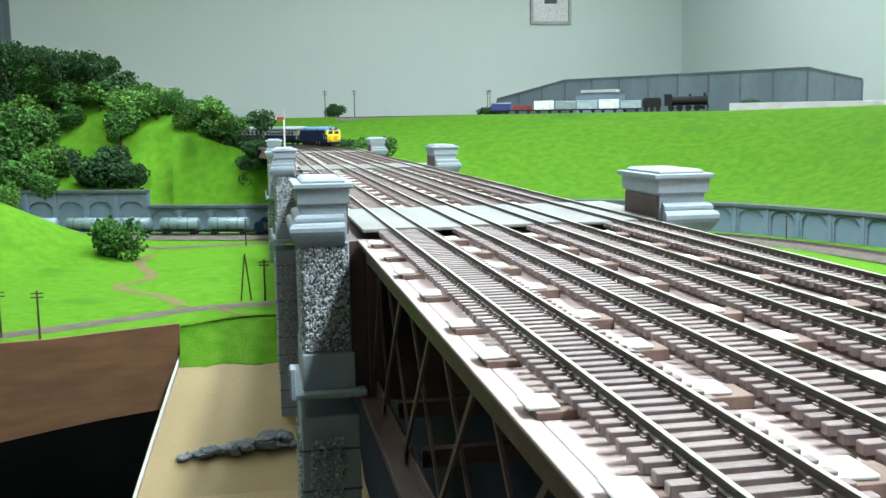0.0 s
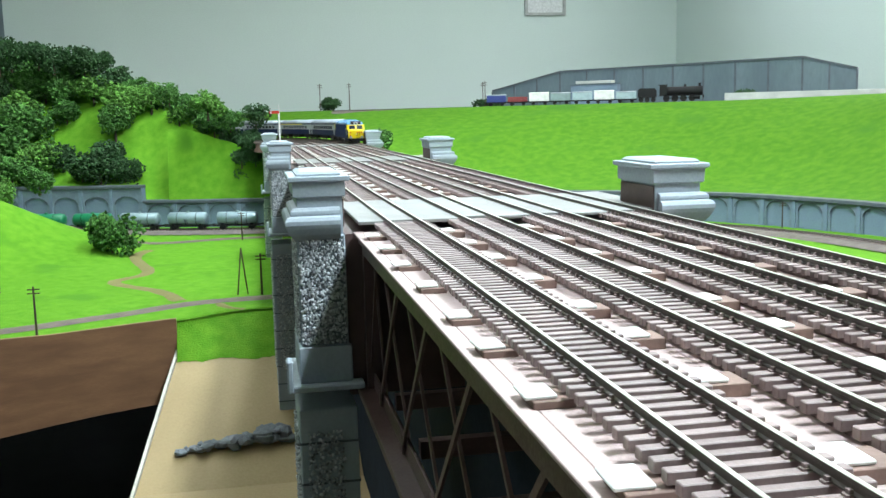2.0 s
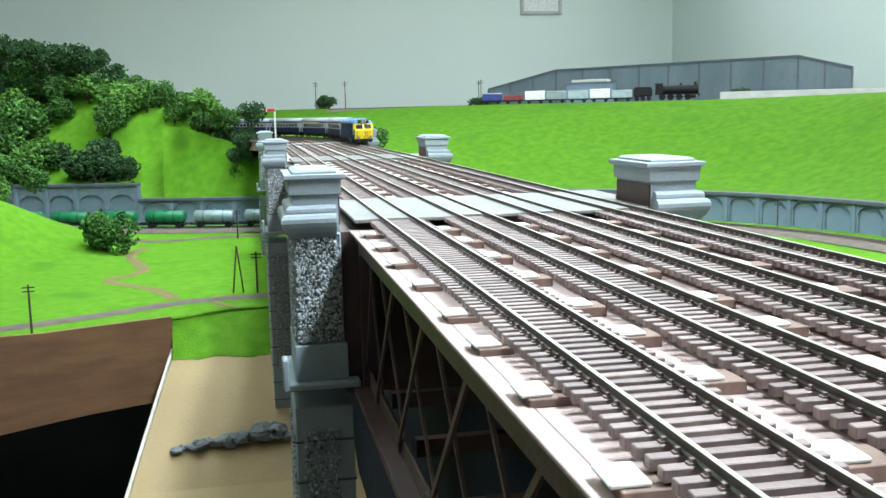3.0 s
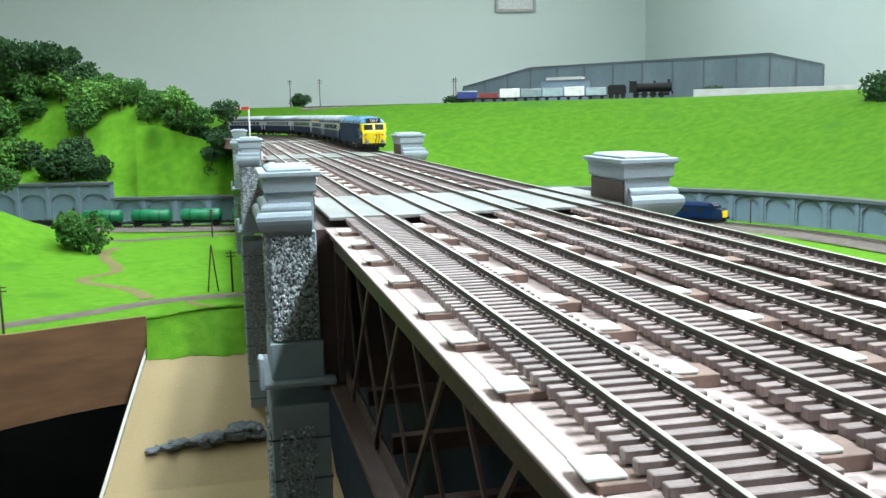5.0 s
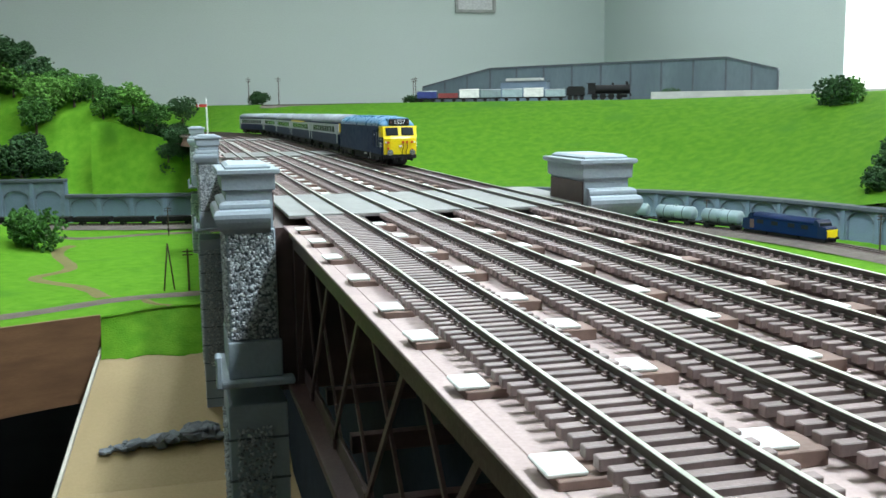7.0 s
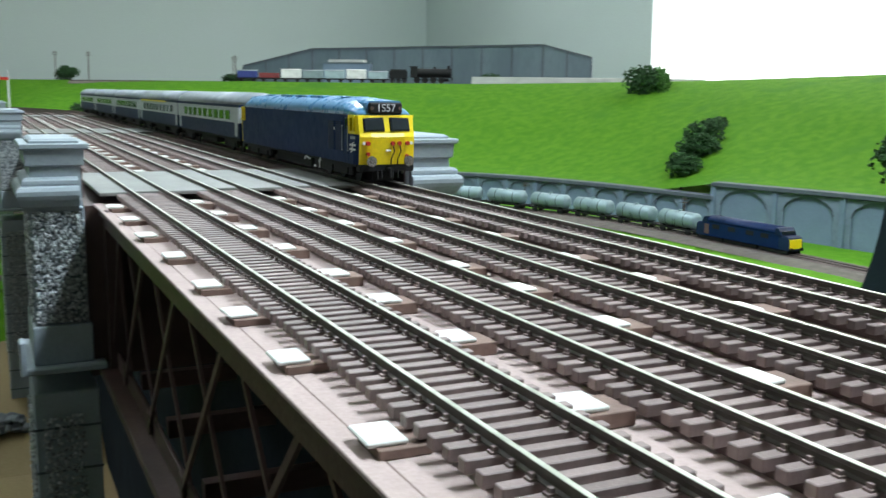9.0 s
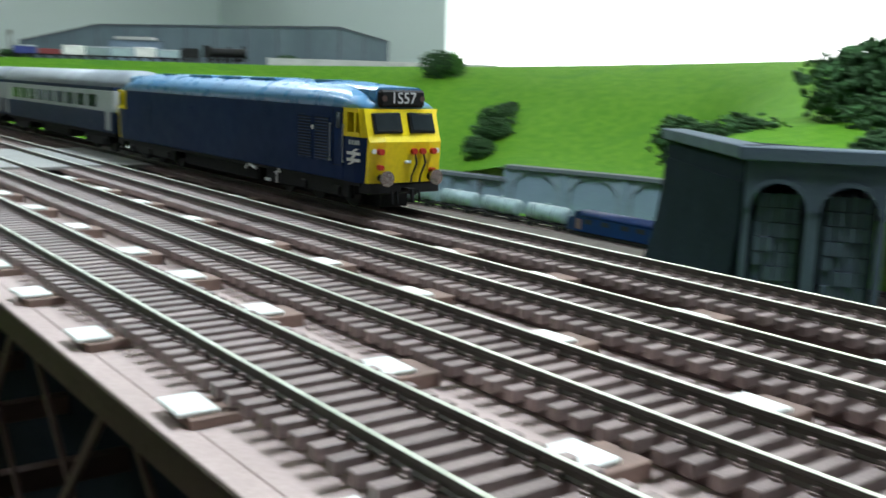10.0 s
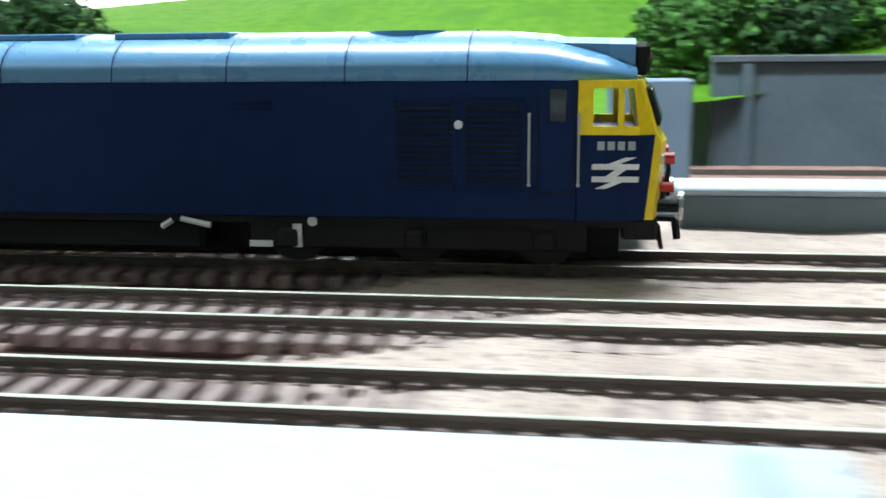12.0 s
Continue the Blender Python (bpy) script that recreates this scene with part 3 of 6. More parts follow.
def far_line(cx, extra=0.0):
    """The running lines swing left after the last pier."""
    pts = [(cx, 1.3), (cx, 1.7), (cx, 2.05)]
    R = 1.84 + cx
    c = (cx - R, 2.12)
    pts += [(c[0] + R * math.cos(a), c[1] + R * math.sin(a)) for a in (0.05, 0.15, 0.3, 0.45, 0.6, 0.75, 0.9, 1.05)]
    return Line(pts, 0)


solid("far_bank", far_line(0.065).strip(B(), [(-0.100, -0.20), (-0.086, -0.03), (-0.076, -0.010)], s0=1.36), M_GRASS, "green grass bank below the far running lines", "embankment", kind="structure")
bm = B()
far_line(0.065).strip(bm, [(-0.080, -0.03), (-0.074, -0.0075), (0.12, -0.0075), (0.15, -0.03), (0.17, -0.2)], s0=0.70)
solid("far_trackbed", bm, M_BALLAST_RED, "reddish brown ballast bed curving away beyond the bridge", "trackbed", kind="structure")
bm = B()
sheet(bm, lambda u, v: (-0.09 + 0.29 * u, -1.7 + (1.7 - 0.094) * v + 0.02 * v * noise.noise(Vector((u * 9, 0, 4))), -0.0024 + 0.0010 * noise.noise(Vector((u * 14, v * 60, 0))) - 0.004 * smooth((v - 0.97) / 0.03)), 40, 220)
solid("near_trackbed", bm, M_BALLAST, "sandy grey ballast bed at the end of the bridge", "trackbed", kind="structure", smooth=True)
solid("far_abutment", box(B(), -0.045, 0.26, 2.605, 2.65, LOW, -0.012), M_GRASS, "green bank face under the far running lines", "embankment", kind="structure")
bm = B()
sheet(bm, lambda u, v: (-0.30 + 0.285 * u, 2.590 + 0.075 * (1 - u) * 0.6 + (0.10 - 0.08 * smooth(u * 1.2)) * v, -0.165 + (0.165 - 0.013 + 0.045 * (1 - smooth((u - 0.1) / 0.65))) * v ** 0.9 + 0.004 * noise.noise(Vector((u * 8, v * 5, 2)))), 24, 12)
solid("hill_shoulder", bm, M_GRASS, "green grass shoulder of the hill beside the bridge end", "grass", kind="structure", smooth=True)
solid("near_abutment", box(B(), -0.085, 0.195, -1.7, -0.176, -0.38, -0.0085), M_STONE, "blue-grey abutment under the running lines", "abutment", kind="structure")
pp = thing("low_parapet", pose(0.187, -0.69, -0.30), "low grey stone parapet beside the lines, shade painted on its face, coping pale", "parapet", kind="structure")
# face takes a darker colour to paint in its own shade
part("slab", box(B(), -0.008, 0.008, -0.51, 0.513, 0, 0.3065, 0.0004), M_SHED, pp)
part("coping", box(B(), -0.0085, 0.012, -0.51, 0.513, 0.3065, 0.3085, 0.0005), M_STONE, pp, "pale coping")

# ---- bridge ----
PIERS = [(-0.161, -0.0955), (0.4985, 0.554), (1.24, 1.2955), (1.98, 2.0355)]
PLATES = [(0.50, 0.63), (1.235, 1.365), (1.975, 2.06)]
SPANS = [(-0.135, 0.50), (0.63, 1.235), (1.365, 1.975)]
DECK_Z = -0.0075
X_L, X_R = -0.0265, 0.158
bridge = thing("railway_bridge", pose(0, 0, 0), "four-track railway bridge with brown lattice girders and beige deck", "bridge")


def bar(bm, p, q, w, d):
    """A flat bar in the truss plane from p to q, both (y, z); w wide, d thick, its middle at x = 0."""
    e = Vector((q[0] - p[0], q[1] - p[1])).normalized()
    o = Vector((-e.y, e.x)) * (w / 2)
    v = [bm.verts.new((x, c[0] + k * o.x, c[1] + k * o.y)) for c in (p, q) for x, k in ((-d / 2, -1), (d / 2, -1), (d / 2, 1), (-d / 2, 1))]
    for f in ((3, 2, 1, 0), (4, 5, 6, 7), (0, 1, 5, 4), (1, 2, 6, 5), (2, 3, 7, 6), (3, 0, 4, 7)):
        bm.faces.new([v[i] for i in f])
    return bm


BAY = 0.0755
LATTICE_X = (-0.018, 0.064, 0.148)
Z_TOP, Z_LOW = DECK_Z - 0.0125, -0.086
for y0, y1 in SPANS:
    # deck strips; the gap between the outer pair of tracks is open
    for xa, xb in ((X_L + 0.0052, 0.1005), (0.1135, X_R)):
        part("deck_plate", box(B(), xa, xb, y0, y1, DECK_Z - 0.002, DECK_Z, 0.0003), M_DECK, bridge)
    part("deck_edge", box(B(), X_L, X_L + 0.0050, y0, y1, DECK_Z - 0.0010, DECK_Z + 0.0002, 0.0002), M_DECK, bridge)
    part("edge_angle", box(B(), X_L + 0.0026, X_L + 0.0038, y0, y1, DECK_Z - 0.0058, DECK_Z - 0.0011), M_GIRDER, bridge)
    for x in LATTICE_X:
        part("top_chord", box(B(), x - 0.004, x + 0.004, y0, y1, Z_TOP, DECK_Z - 0.0022, 0.0003), M_GIRDER, bridge)
        part("web_plate", box(B(), x - 0.0006, x + 0.0006, y0, y1, Z_LOW - 0.0085, Z_LOW, 0.0002), M_GIRDER, bridge)
        part("bottom_chord", box(B(), x - 0.009, x + 0.005, y0, y1, -0.0985, -0.0945, 0.0004), M_GIRDER, bridge)
        n = 9 if y0 < 0 else 8
        ys = [y1 + 0.0301 - BAY * k for k in range(n + 1)] if y0 < 0 else [y1 - (y1 - y0) * k / n for k in range(n + 1)]
        for ya, yb in zip(ys, ys[1:]):
            ya, yb = min(ya, y1 - 0.002), max(yb, y0 + 0.002)
            part("diagonal", bar(B(), (ya, Z_LOW - 0.004), (yb, Z_TOP + 0.002), 0.0026, 0.0012), M_GIRDER, bridge, m=pose(x - 0.0016, 0, 0))
            part("diagonal", bar(B(), (yb, Z_LOW - 0.004), (ya, Z_TOP + 0.002), 0.0022, 0.0012), M_GIRDER, bridge, m=pose(x + 0.0016, 0, 0))
        for y in ys[1:-1]:
            part("gusset", box(B(), x - 0.0024, x - 0.0010, y - 0.0034, y + 0.0034, Z_LOW - 0.007, Z_LOW + 0.002, 0.0003), M_GIRDER, bridge)
            if x < 0:
                part("crossbeam", box(B(), x + 0.006, 0.142, y - 0.003, y + 0.003, -0.096, -0.088), M_GIRDER, bridge)
        for y in (y0 + 0.004, y1 - 0.004):
            part("end_post", box(B(), x - 0.004, x + 0.004, y - 0.004, y + 0.004, -0.0945, Z_TOP), M_GIRDER, bridge)
    # bridge floor girders under the deck
    for k in range(13):
        y = y0 + (y1 - y0) * (k + 0.5) / 13
        part("floor_beam", box(B(), -0.0138, 0.1438, y - 0.002, y + 0.002, DECK_Z - 0.012, DECK_Z - 0.0025), M_GIRDER, bridge)
# timber blocks with white plates between the tracks
EDGE = 0.0152
PAD_X = [(-0.0236, -0.0162, -0.0128)] + [(TRACKS[k] + EDGE - 0.001, TRACKS[k] + 0.0224, TRACKS[k + 1] - EDGE + 0.0002) for k in range(3)] + [(0.1465, 0.1555, 0.1565)]
pad_rows = [0.456, 0.404, 0.352, 0.299, 0.2425, 0.2005, 0.154, 0.101, 0.0485, -0.004, -0.054]
pad_rows += [0.63 + 0.0255 + 0.0505 * k for k in range(12)] + [1.365 + 0.0255 + 0.0505 * k for k in range(12)]
rng = random.Random(4)
for y in pad_rows:
    for c, (xa, xb, xc) in enumerate(PAD_X):
        j, jx = rng.uniform(-0.001, 0.001), rng.uniform(-0.0006, 0.0006)
        zt = -0.0046 if c in (0, 4) else -0.0034
        j += 0.003 if c == 0 else 0.0
        part("block", box(B(), xa + 0.0012, xc, y + j - 0.0008, y + j + 0.0096, DECK_Z, zt - 0.0010, 0.0002), M_BLOCK, bridge)
        bm = box(B(), xa + jx, xb + jx, y + j + 0.0006, y + j + 0.0108, zt - 0.0010, zt, 0.0003)
        bmesh.ops.rotate(bm, verts=bm.verts, cent=(xa, y, -0.003), matrix=Matrix.Rotation(radians(rng.uniform(-2.5, 2.5)), 3, "Z"))
        part("white_plate", bm, M_PAD, bridge)
# joint plates across each pier, one to each gap
for y0, y1 in PLATES:
    cuts = [(X_L + 0.003, -0.0093), (-0.0071, 0.0071), (0.0094, 0.0326), (0.0349, 0.0491), (0.0514, 0.0751), (0.0774, 0.0916), (0.0939, 0.1203), (0.1226, 0.1368), (0.1391, 0.162)]
    for xa, xb in cuts:
        t = rng.uniform(-0.0004, 0.0004)
        part("joint_plate", box(B(), xa, xb, y0 + rng.uniform(-0.002, 0.002), y1 + rng.uniform(-0.002, 0.002), -0.0035 + t, -0.0016 + t, 0.0003), M_PLATE, bridge)
    part("pier_head", box(B(), -0.0308, 0.1485, y0 + 0.002, y1 - 0.005, -0.1, -0.0085), M_GIRDER, bridge)


# walls added under the deck to block light and darken what shows through
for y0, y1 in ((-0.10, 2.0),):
    part("inner_wall", box(B(), 0.035, 0.045, y0, y1, -0.38, -0.0225, 0.0005), M_UNDERDECK_DARK, bridge, "dark blue wall added to keep the space below the deck dark")
    part("inner_wall", box(B(), 0.108, 0.118, y0, y1, -0.38, -0.0225, 0.0005), M_UNDERDECK_DARK, bridge, "dark blue wall added to keep the space below the deck dark")
# ---- piers ----
def flint(seed, half, z0, z1, count):
    """A bed of small broken stones over a face that looks to +y."""
    r = random.Random(seed)
    bm = bmesh.new()
    bmesh.ops.create_icosphere(bm, subdivisions=1, radius=1.0)
    base, tri = [v.co.copy() for v in bm.verts], [[v.index for v in f.verts] for f in bm.faces]
    bm.free()
    verts, faces = [], []
    for k in range(count):
        c = Vector((r.uniform(-half, half), r.uniform(0.0, 0.0006), r.uniform(z0, z1)))
        q = r.uniform(0.0006, 0.00125)
        m = Euler((r.uniform(0, 6), r.uniform(0, 6), r.uniform(0, 6))).to_matrix() @ Matrix.Diagonal((q * r.uniform(0.7, 1.4), q * r.uniform(0.5, 1.0), q * r.uniform(0.6, 1.2)))
        o = len(verts)
        verts += [c + m @ b for b in base]
        faces += [[o + i for i in t] for t in tri]
    me = bpy.data.meshes.new("flint_panel")
    me.from_pydata(verts, [], faces)
    me.materials.append(M_PEBBLE)
    return me


def pier(x0, x1, y0, y1, out):
    """A stone pier with a moulded cap; out: -1 if its outer side looks to -x."""
    p = thing("bridge_pier", pose((x0 + x1) / 2, (y0 + y1) / 2, -0.38), "blue-grey bridge pier with flint panels and a moulded cap", "bridge pier", "bridge piers")
    hx, hy, z = (x1 - x0) / 2, (y1 - y0) / 2, 0.38
    part("plinth", box(B(), -hx - 0.003, hx + 0.003, -hy - 0.003, hy + 0.003, 0, z - 0.105, 0.0006), M_STONE, p)
    for k in range(11):
        zz = 0.02 + k * 0.0235
        part("course_joint", box(B(), -hx - 0.0036, hx + 0.0036, -hy - 0.0036, hy + 0.0036, zz, zz + 0.0012), M_STONE_DARK, p, "dark course joint")
    part("ledge", box(B(), -hx - 0.0075, hx + 0.0075, -hy - 0.0075, hy + 0.0075, z - 0.094, z - 0.0905, 0.0008), M_STONE, p)
    part("skirt", box(B(), -hx - 0.0015, hx + 0.0015, -hy - 0.0015, hy + 0.0015, z - 0.0905, z - 0.070, 0.0006), M_STONE, p)
    part("flap", box(B(), -hx - 0.0085, -hx - 0.0055, -hy - 0.008, -hy + 0.004, z - 0.094, z - 0.076, 0.0006), M_STONE, p)
    part("shaft", box(B(), -hx, hx, -hy, hy, z - 0.070, z - 0.008, 0.0008), M_STONE, p)
    for wx, dx, dy in ((hx - 0.001, 0, -hy), (hx - 0.001, 0, hy), (hy - 0.003, out * hx, 0)):
        n = Vector((dx, dy, 0)).normalized()
        flat = Matrix.Translation((dx, dy, 0)) @ Matrix((( -n.y, n.x, 0, 0), (n.x, n.y, 0, 0), (0, 0, 1, 0), (0, 0, 0, 1)))
        tagged(part("flint_panel", flint(7, wx, z - 0.0685, z - 0.0105, 1250 if dx == 0 else 1500), None, p, "rough pale flint panel", m=flat), kind="stuff")
        part("mortar", box(B(), -wx, wx, -0.001, 0.0002, z - 0.0692, z - 0.009), M_MORTAR, p, "grey mortar bed", m=flat)
        tagged(part("flint_panel", flint(9, wx - 0.002, z - 0.27, z - 0.118, 1300), None, p, "rough dark flint panel", m=flat @ pose(0.002 * out, 0.0034, 0)), kind="stuff")
    # cap: two roll mouldings, lower block, upper block, cornice and top slab; the track side has no mouldings
    def ring(e, inner, zz):
        xa, xb = (-hx - e, hx + inner) if out < 0 else (-hx - inner, hx + e)
        return [(xa, -hy - e, z + zz), (xb, -hy - e, z + zz), (xb, hy + e, z + zz), (xa, hy + e, z + zz)]

    rolls = ((0.0008, -0.0105), (0.0034, -0.0075), (0.0052, -0.0040), (0.0060, -0.0018), (0.0060, 0.0004), (0.0050, 0.0022), (0.0030, 0.0030), (0.0032, 0.0040), (0.0030, 0.0056), (0.0018, 0.0068), (-0.0006, 0.0074))
    part("cap_moulding", sections(B(), [ring(e, -0.0025, zz) for e, zz in rolls]), M_STONE, p)
    part("lower_block", sections(B(), [ring(-0.0008, -0.0008, zz) for zz in (-0.010, 0.0128)]), M_STONE, p)
    xi = -out * (hx - 0.0006)
    part("track_side_board", box(B(), xi - 0.0006, xi + 0.0006, -hy + 0.002, hy - 0.002, z - 0.004, z + 0.0112), M_GIRDER, p, "brown panel on the track side")
    part("upper_block", sections(B(), [ring(e, 0.0008, zz) for e, zz in ((0.0004, 0.0128), (0.0010, 0.0134), (0.0014, 0.0212))]), M_STONE, p)
    part("cornice", sections(B(), [ring(e, e, zz) for e, zz in ((0.0022, 0.0212), (0.0034, 0.0220), (0.0034, 0.0238), (0.0030, 0.0242))]), M_STONE, p)
    part("top_slab", sections(B(), [ring(e, e, zz) for e, zz in ((-0.0012, 0.0242), (-0.0012, 0.0254), (-0.0030, 0.0266))]), M_STONE, p)
    return p


pier(-0.0610, -0.0348, -0.163, -0.105, -1)
pier(0.1490, 0.1785, -0.161, -0.101, 1)
left = pier(-0.0575, -0.0312, *PIERS[1], -1)
right = pier(0.1490, 0.1785, *PIERS[1], 1)
for y0, y1 in PIERS[2:]:
    copy_thing(left, pose(-0.04435, (y0 + y1) / 2, -0.38))
    copy_thing(right, pose(0.16375, (y0 + y1) / 2, -0.38))

# ---- running lines on the bridge ----


def rail_mesh(y0, y1):
    bm = B()
    prof = [(-0.0009, -0.0025), (0.0009, -0.0025), (0.0009, -0.0022), (0.00028, -0.0019), (0.00028, -0.0010), (0.00056, -0.0008), (0.00056, -0.0001), (0.00048, 0.0), (-0.00048, 0.0), (-0.00056, -0.0001), (-0.00056, -0.0008), (-0.00028, -0.0010), (-0.00028, -0.0019), (-0.0009, -0.0022)]
    extrude_profile(bm, prof, y0, y1)
    for f in bm.faces:
        f.normal_update()
        f.material_index = 1 if all(v.co.z > -0.00015 for v in f.verts) else 0
    return bm


sl = B()
box(sl, -0.0150, 0.0150, -0.00135, 0.00135, -0.0050, -0.0026, 0.0002)
for sgn in (-1, 1):
    c = sgn * 0.00825
    box(sl, c - 0.0021, c + 0.0021, -0.0008, 0.0008, -0.0026, -0.0022)
    for d in (-1, 1):
        box(sl, c + d * 0.0012 - 0.0004, c + d * 0.0012 + 0.0004, -0.0005, 0.0005, -0.0022, -0.0015)
ME_SLEEPER = mesh_of("sleeper", sl, M_SLEEPER)
PITCH = 0.0057
far_lines = []
for k, cx in enumerate(TRACKS):
    tr = thing("railway_track", pose(cx, 0, 0), "brown-sleepered model railway track with bright rail tops", "railway track", "running lines")
    rm = mesh_of("rail", rail_mesh(-1.65, 2.05), [M_RAILSIDE, M_RAILTOP])
    part("rail", rm, None, tr, m=pose(-0.00825, 0, 0))
    part("rail", rm, None, tr, m=pose(0.00825, 0, 0))
    # sleepers nearest to the eye are single pieces; the rest are joined
    y = -1.64
    verts, faces = [], []
    while y < 2.05:
        if -0.12 < y < 0.50:
            part("sleeper", ME_SLEEPER, None, tr, m=pose(rng.uniform(-0.0003, 0.0003), y, 0, 0, 0, rng.uniform(-1.2, 1.2)))
        elif not any(a < y < b for a, b in PLATES):
            o = len(verts)
            for xa, xb, ya, yb, za, zb in ((-0.0150, 0.0150, -0.00135, 0.00135, -0.0050, -0.0026), (-0.0103, -0.0062, -0.0008, 0.0008, -0.0026, -0.0017), (0.0062, 0.0103, -0.0008, 0.0008, -0.0026, -0.0017)):
                o = len(verts)
                verts += [(xa, y + ya, za), (xb, y + ya, za), (xb, y + yb, za), (xa, y + yb, za), (xa, y + ya, zb), (xb, y + ya, zb), (xb, y + yb, zb), (xa, y + yb, zb)]
                faces += [[o + i for i in f] for f in ((4, 5, 6, 7), (0, 1, 5, 4), (1, 2, 6, 5), (2, 3, 7, 6), (3, 0, 4, 7))]
        y += PITCH
    me = bpy.data.meshes.new("sleepers")
    me.from_pydata(verts, [], faces)
    me.materials.append(M_SLEEPERS)
    tagged(part("sleepers", me, None, tr), kind="stuff")
    # timber bearers that carry the sleepers over the deck
    for sgn in (-1, 1):
        for ya, yb in SPANS:
            part("bearer", box(B(), sgn * 0.00825 - 0.002, sgn * 0.00825 + 0.002, ya, yb, DECK_Z, -0.0050), M_GIRDER, tr)
    # the curve beyond the bridge
    fl = far_line(cx)
    far_lines.append(fl)
    for sgn in (-1, 1):
        o = sgn * 0.00825
        part("rail", fl.strip(B(), [(o - 0.0006, -0.0035), (o - 0.0006, 0), (o + 0.0006, 0), (o + 0.0006, -0.0035)], s0=0.75), M_RAILSIDE, tr, m=pose(-cx, 0, 0))
    bm = B()
    s = 0.752
    while s < min(2.2, fl.s[-1]):
        p, d = fl.at(s), (fl.at(s + 0.004) - fl.at(s - 0.004)).normalized()
        e = Vector((d.y, -d.x, 0))
        c = [p + e * a * 0.016 + d * b * 0.0018 for a, b in ((-1, -1), (1, -1), (1, 1), (-1, 1))]
        up = [bm.verts.new((q.x - cx, q.y, -0.0032)) for q in c]
        dn = [bm.verts.new((q.x - cx, q.y, -0.0078)) for q in c]
        bm.faces.new(up)
        for i in range(4):
            bm.faces.new((dn[i], dn[(i + 1) % 4], up[(i + 1) % 4], up[i]))
        s += 0.0085
    tagged(part("sleepers", bm, M_SLEEPERS, tr), kind="stuff")

# ---- vehicles ----


def bogie(parent, y, wheels, wheelbase, r, half, smat=M_BLACK):
    b = part("bogie", box(B(), -half + 0.001, half - 0.001, y - wheelbase * 0.62, y + wheelbase * 0.62, 0.0055, 0.0105, 0.0006), smat, parent)
    for sgn in (-1, 1):
        bm = B()
        box(bm, sgn * half - 0.0012, sgn * half + 0.0012, y - wheelbase * 0.66, y + wheelbase * 0.66, 0.0042, 0.0102, 0.0005)
        for k in range(wheels):
            yy = y + (k / (wheels - 1) - 0.5) * wheelbase
            box(bm, sgn * half - 0.0014, sgn * half + 0.0022, yy - 0.0022, yy + 0.0022, 0.0045, 0.0085, 0.0005)
        part("side_frame", bm, smat, b)
    for k in range(wheels):
        yy = y + (k / (wheels - 1) - 0.5) * wheelbase
        bm = B()
        for sgn in (-1, 1):
            cyl(bm, (sgn * 0.0072, yy, r), (sgn * 0.0094, yy, r), r, 18)
        cyl(bm, (-0.0072, yy, r), (0.0072, yy, r), 0.0012, 8)
        part("wheelset", bm, M_WHEEL, b)
    return b


def text_mesh(txt, size, depth):
    c = bpy.data.curves.new("txt", "FONT")
    c.body, c.size, c.extrude, c.align_x, c.align_y = txt, size, depth, "CENTER", "CENTER"
    o = new("txt", c)
    me = bpy.data.meshes.new_from_object(o)
    bpy.data.objects.remove(o)
    bpy.data.curves.remove(c)
    return me


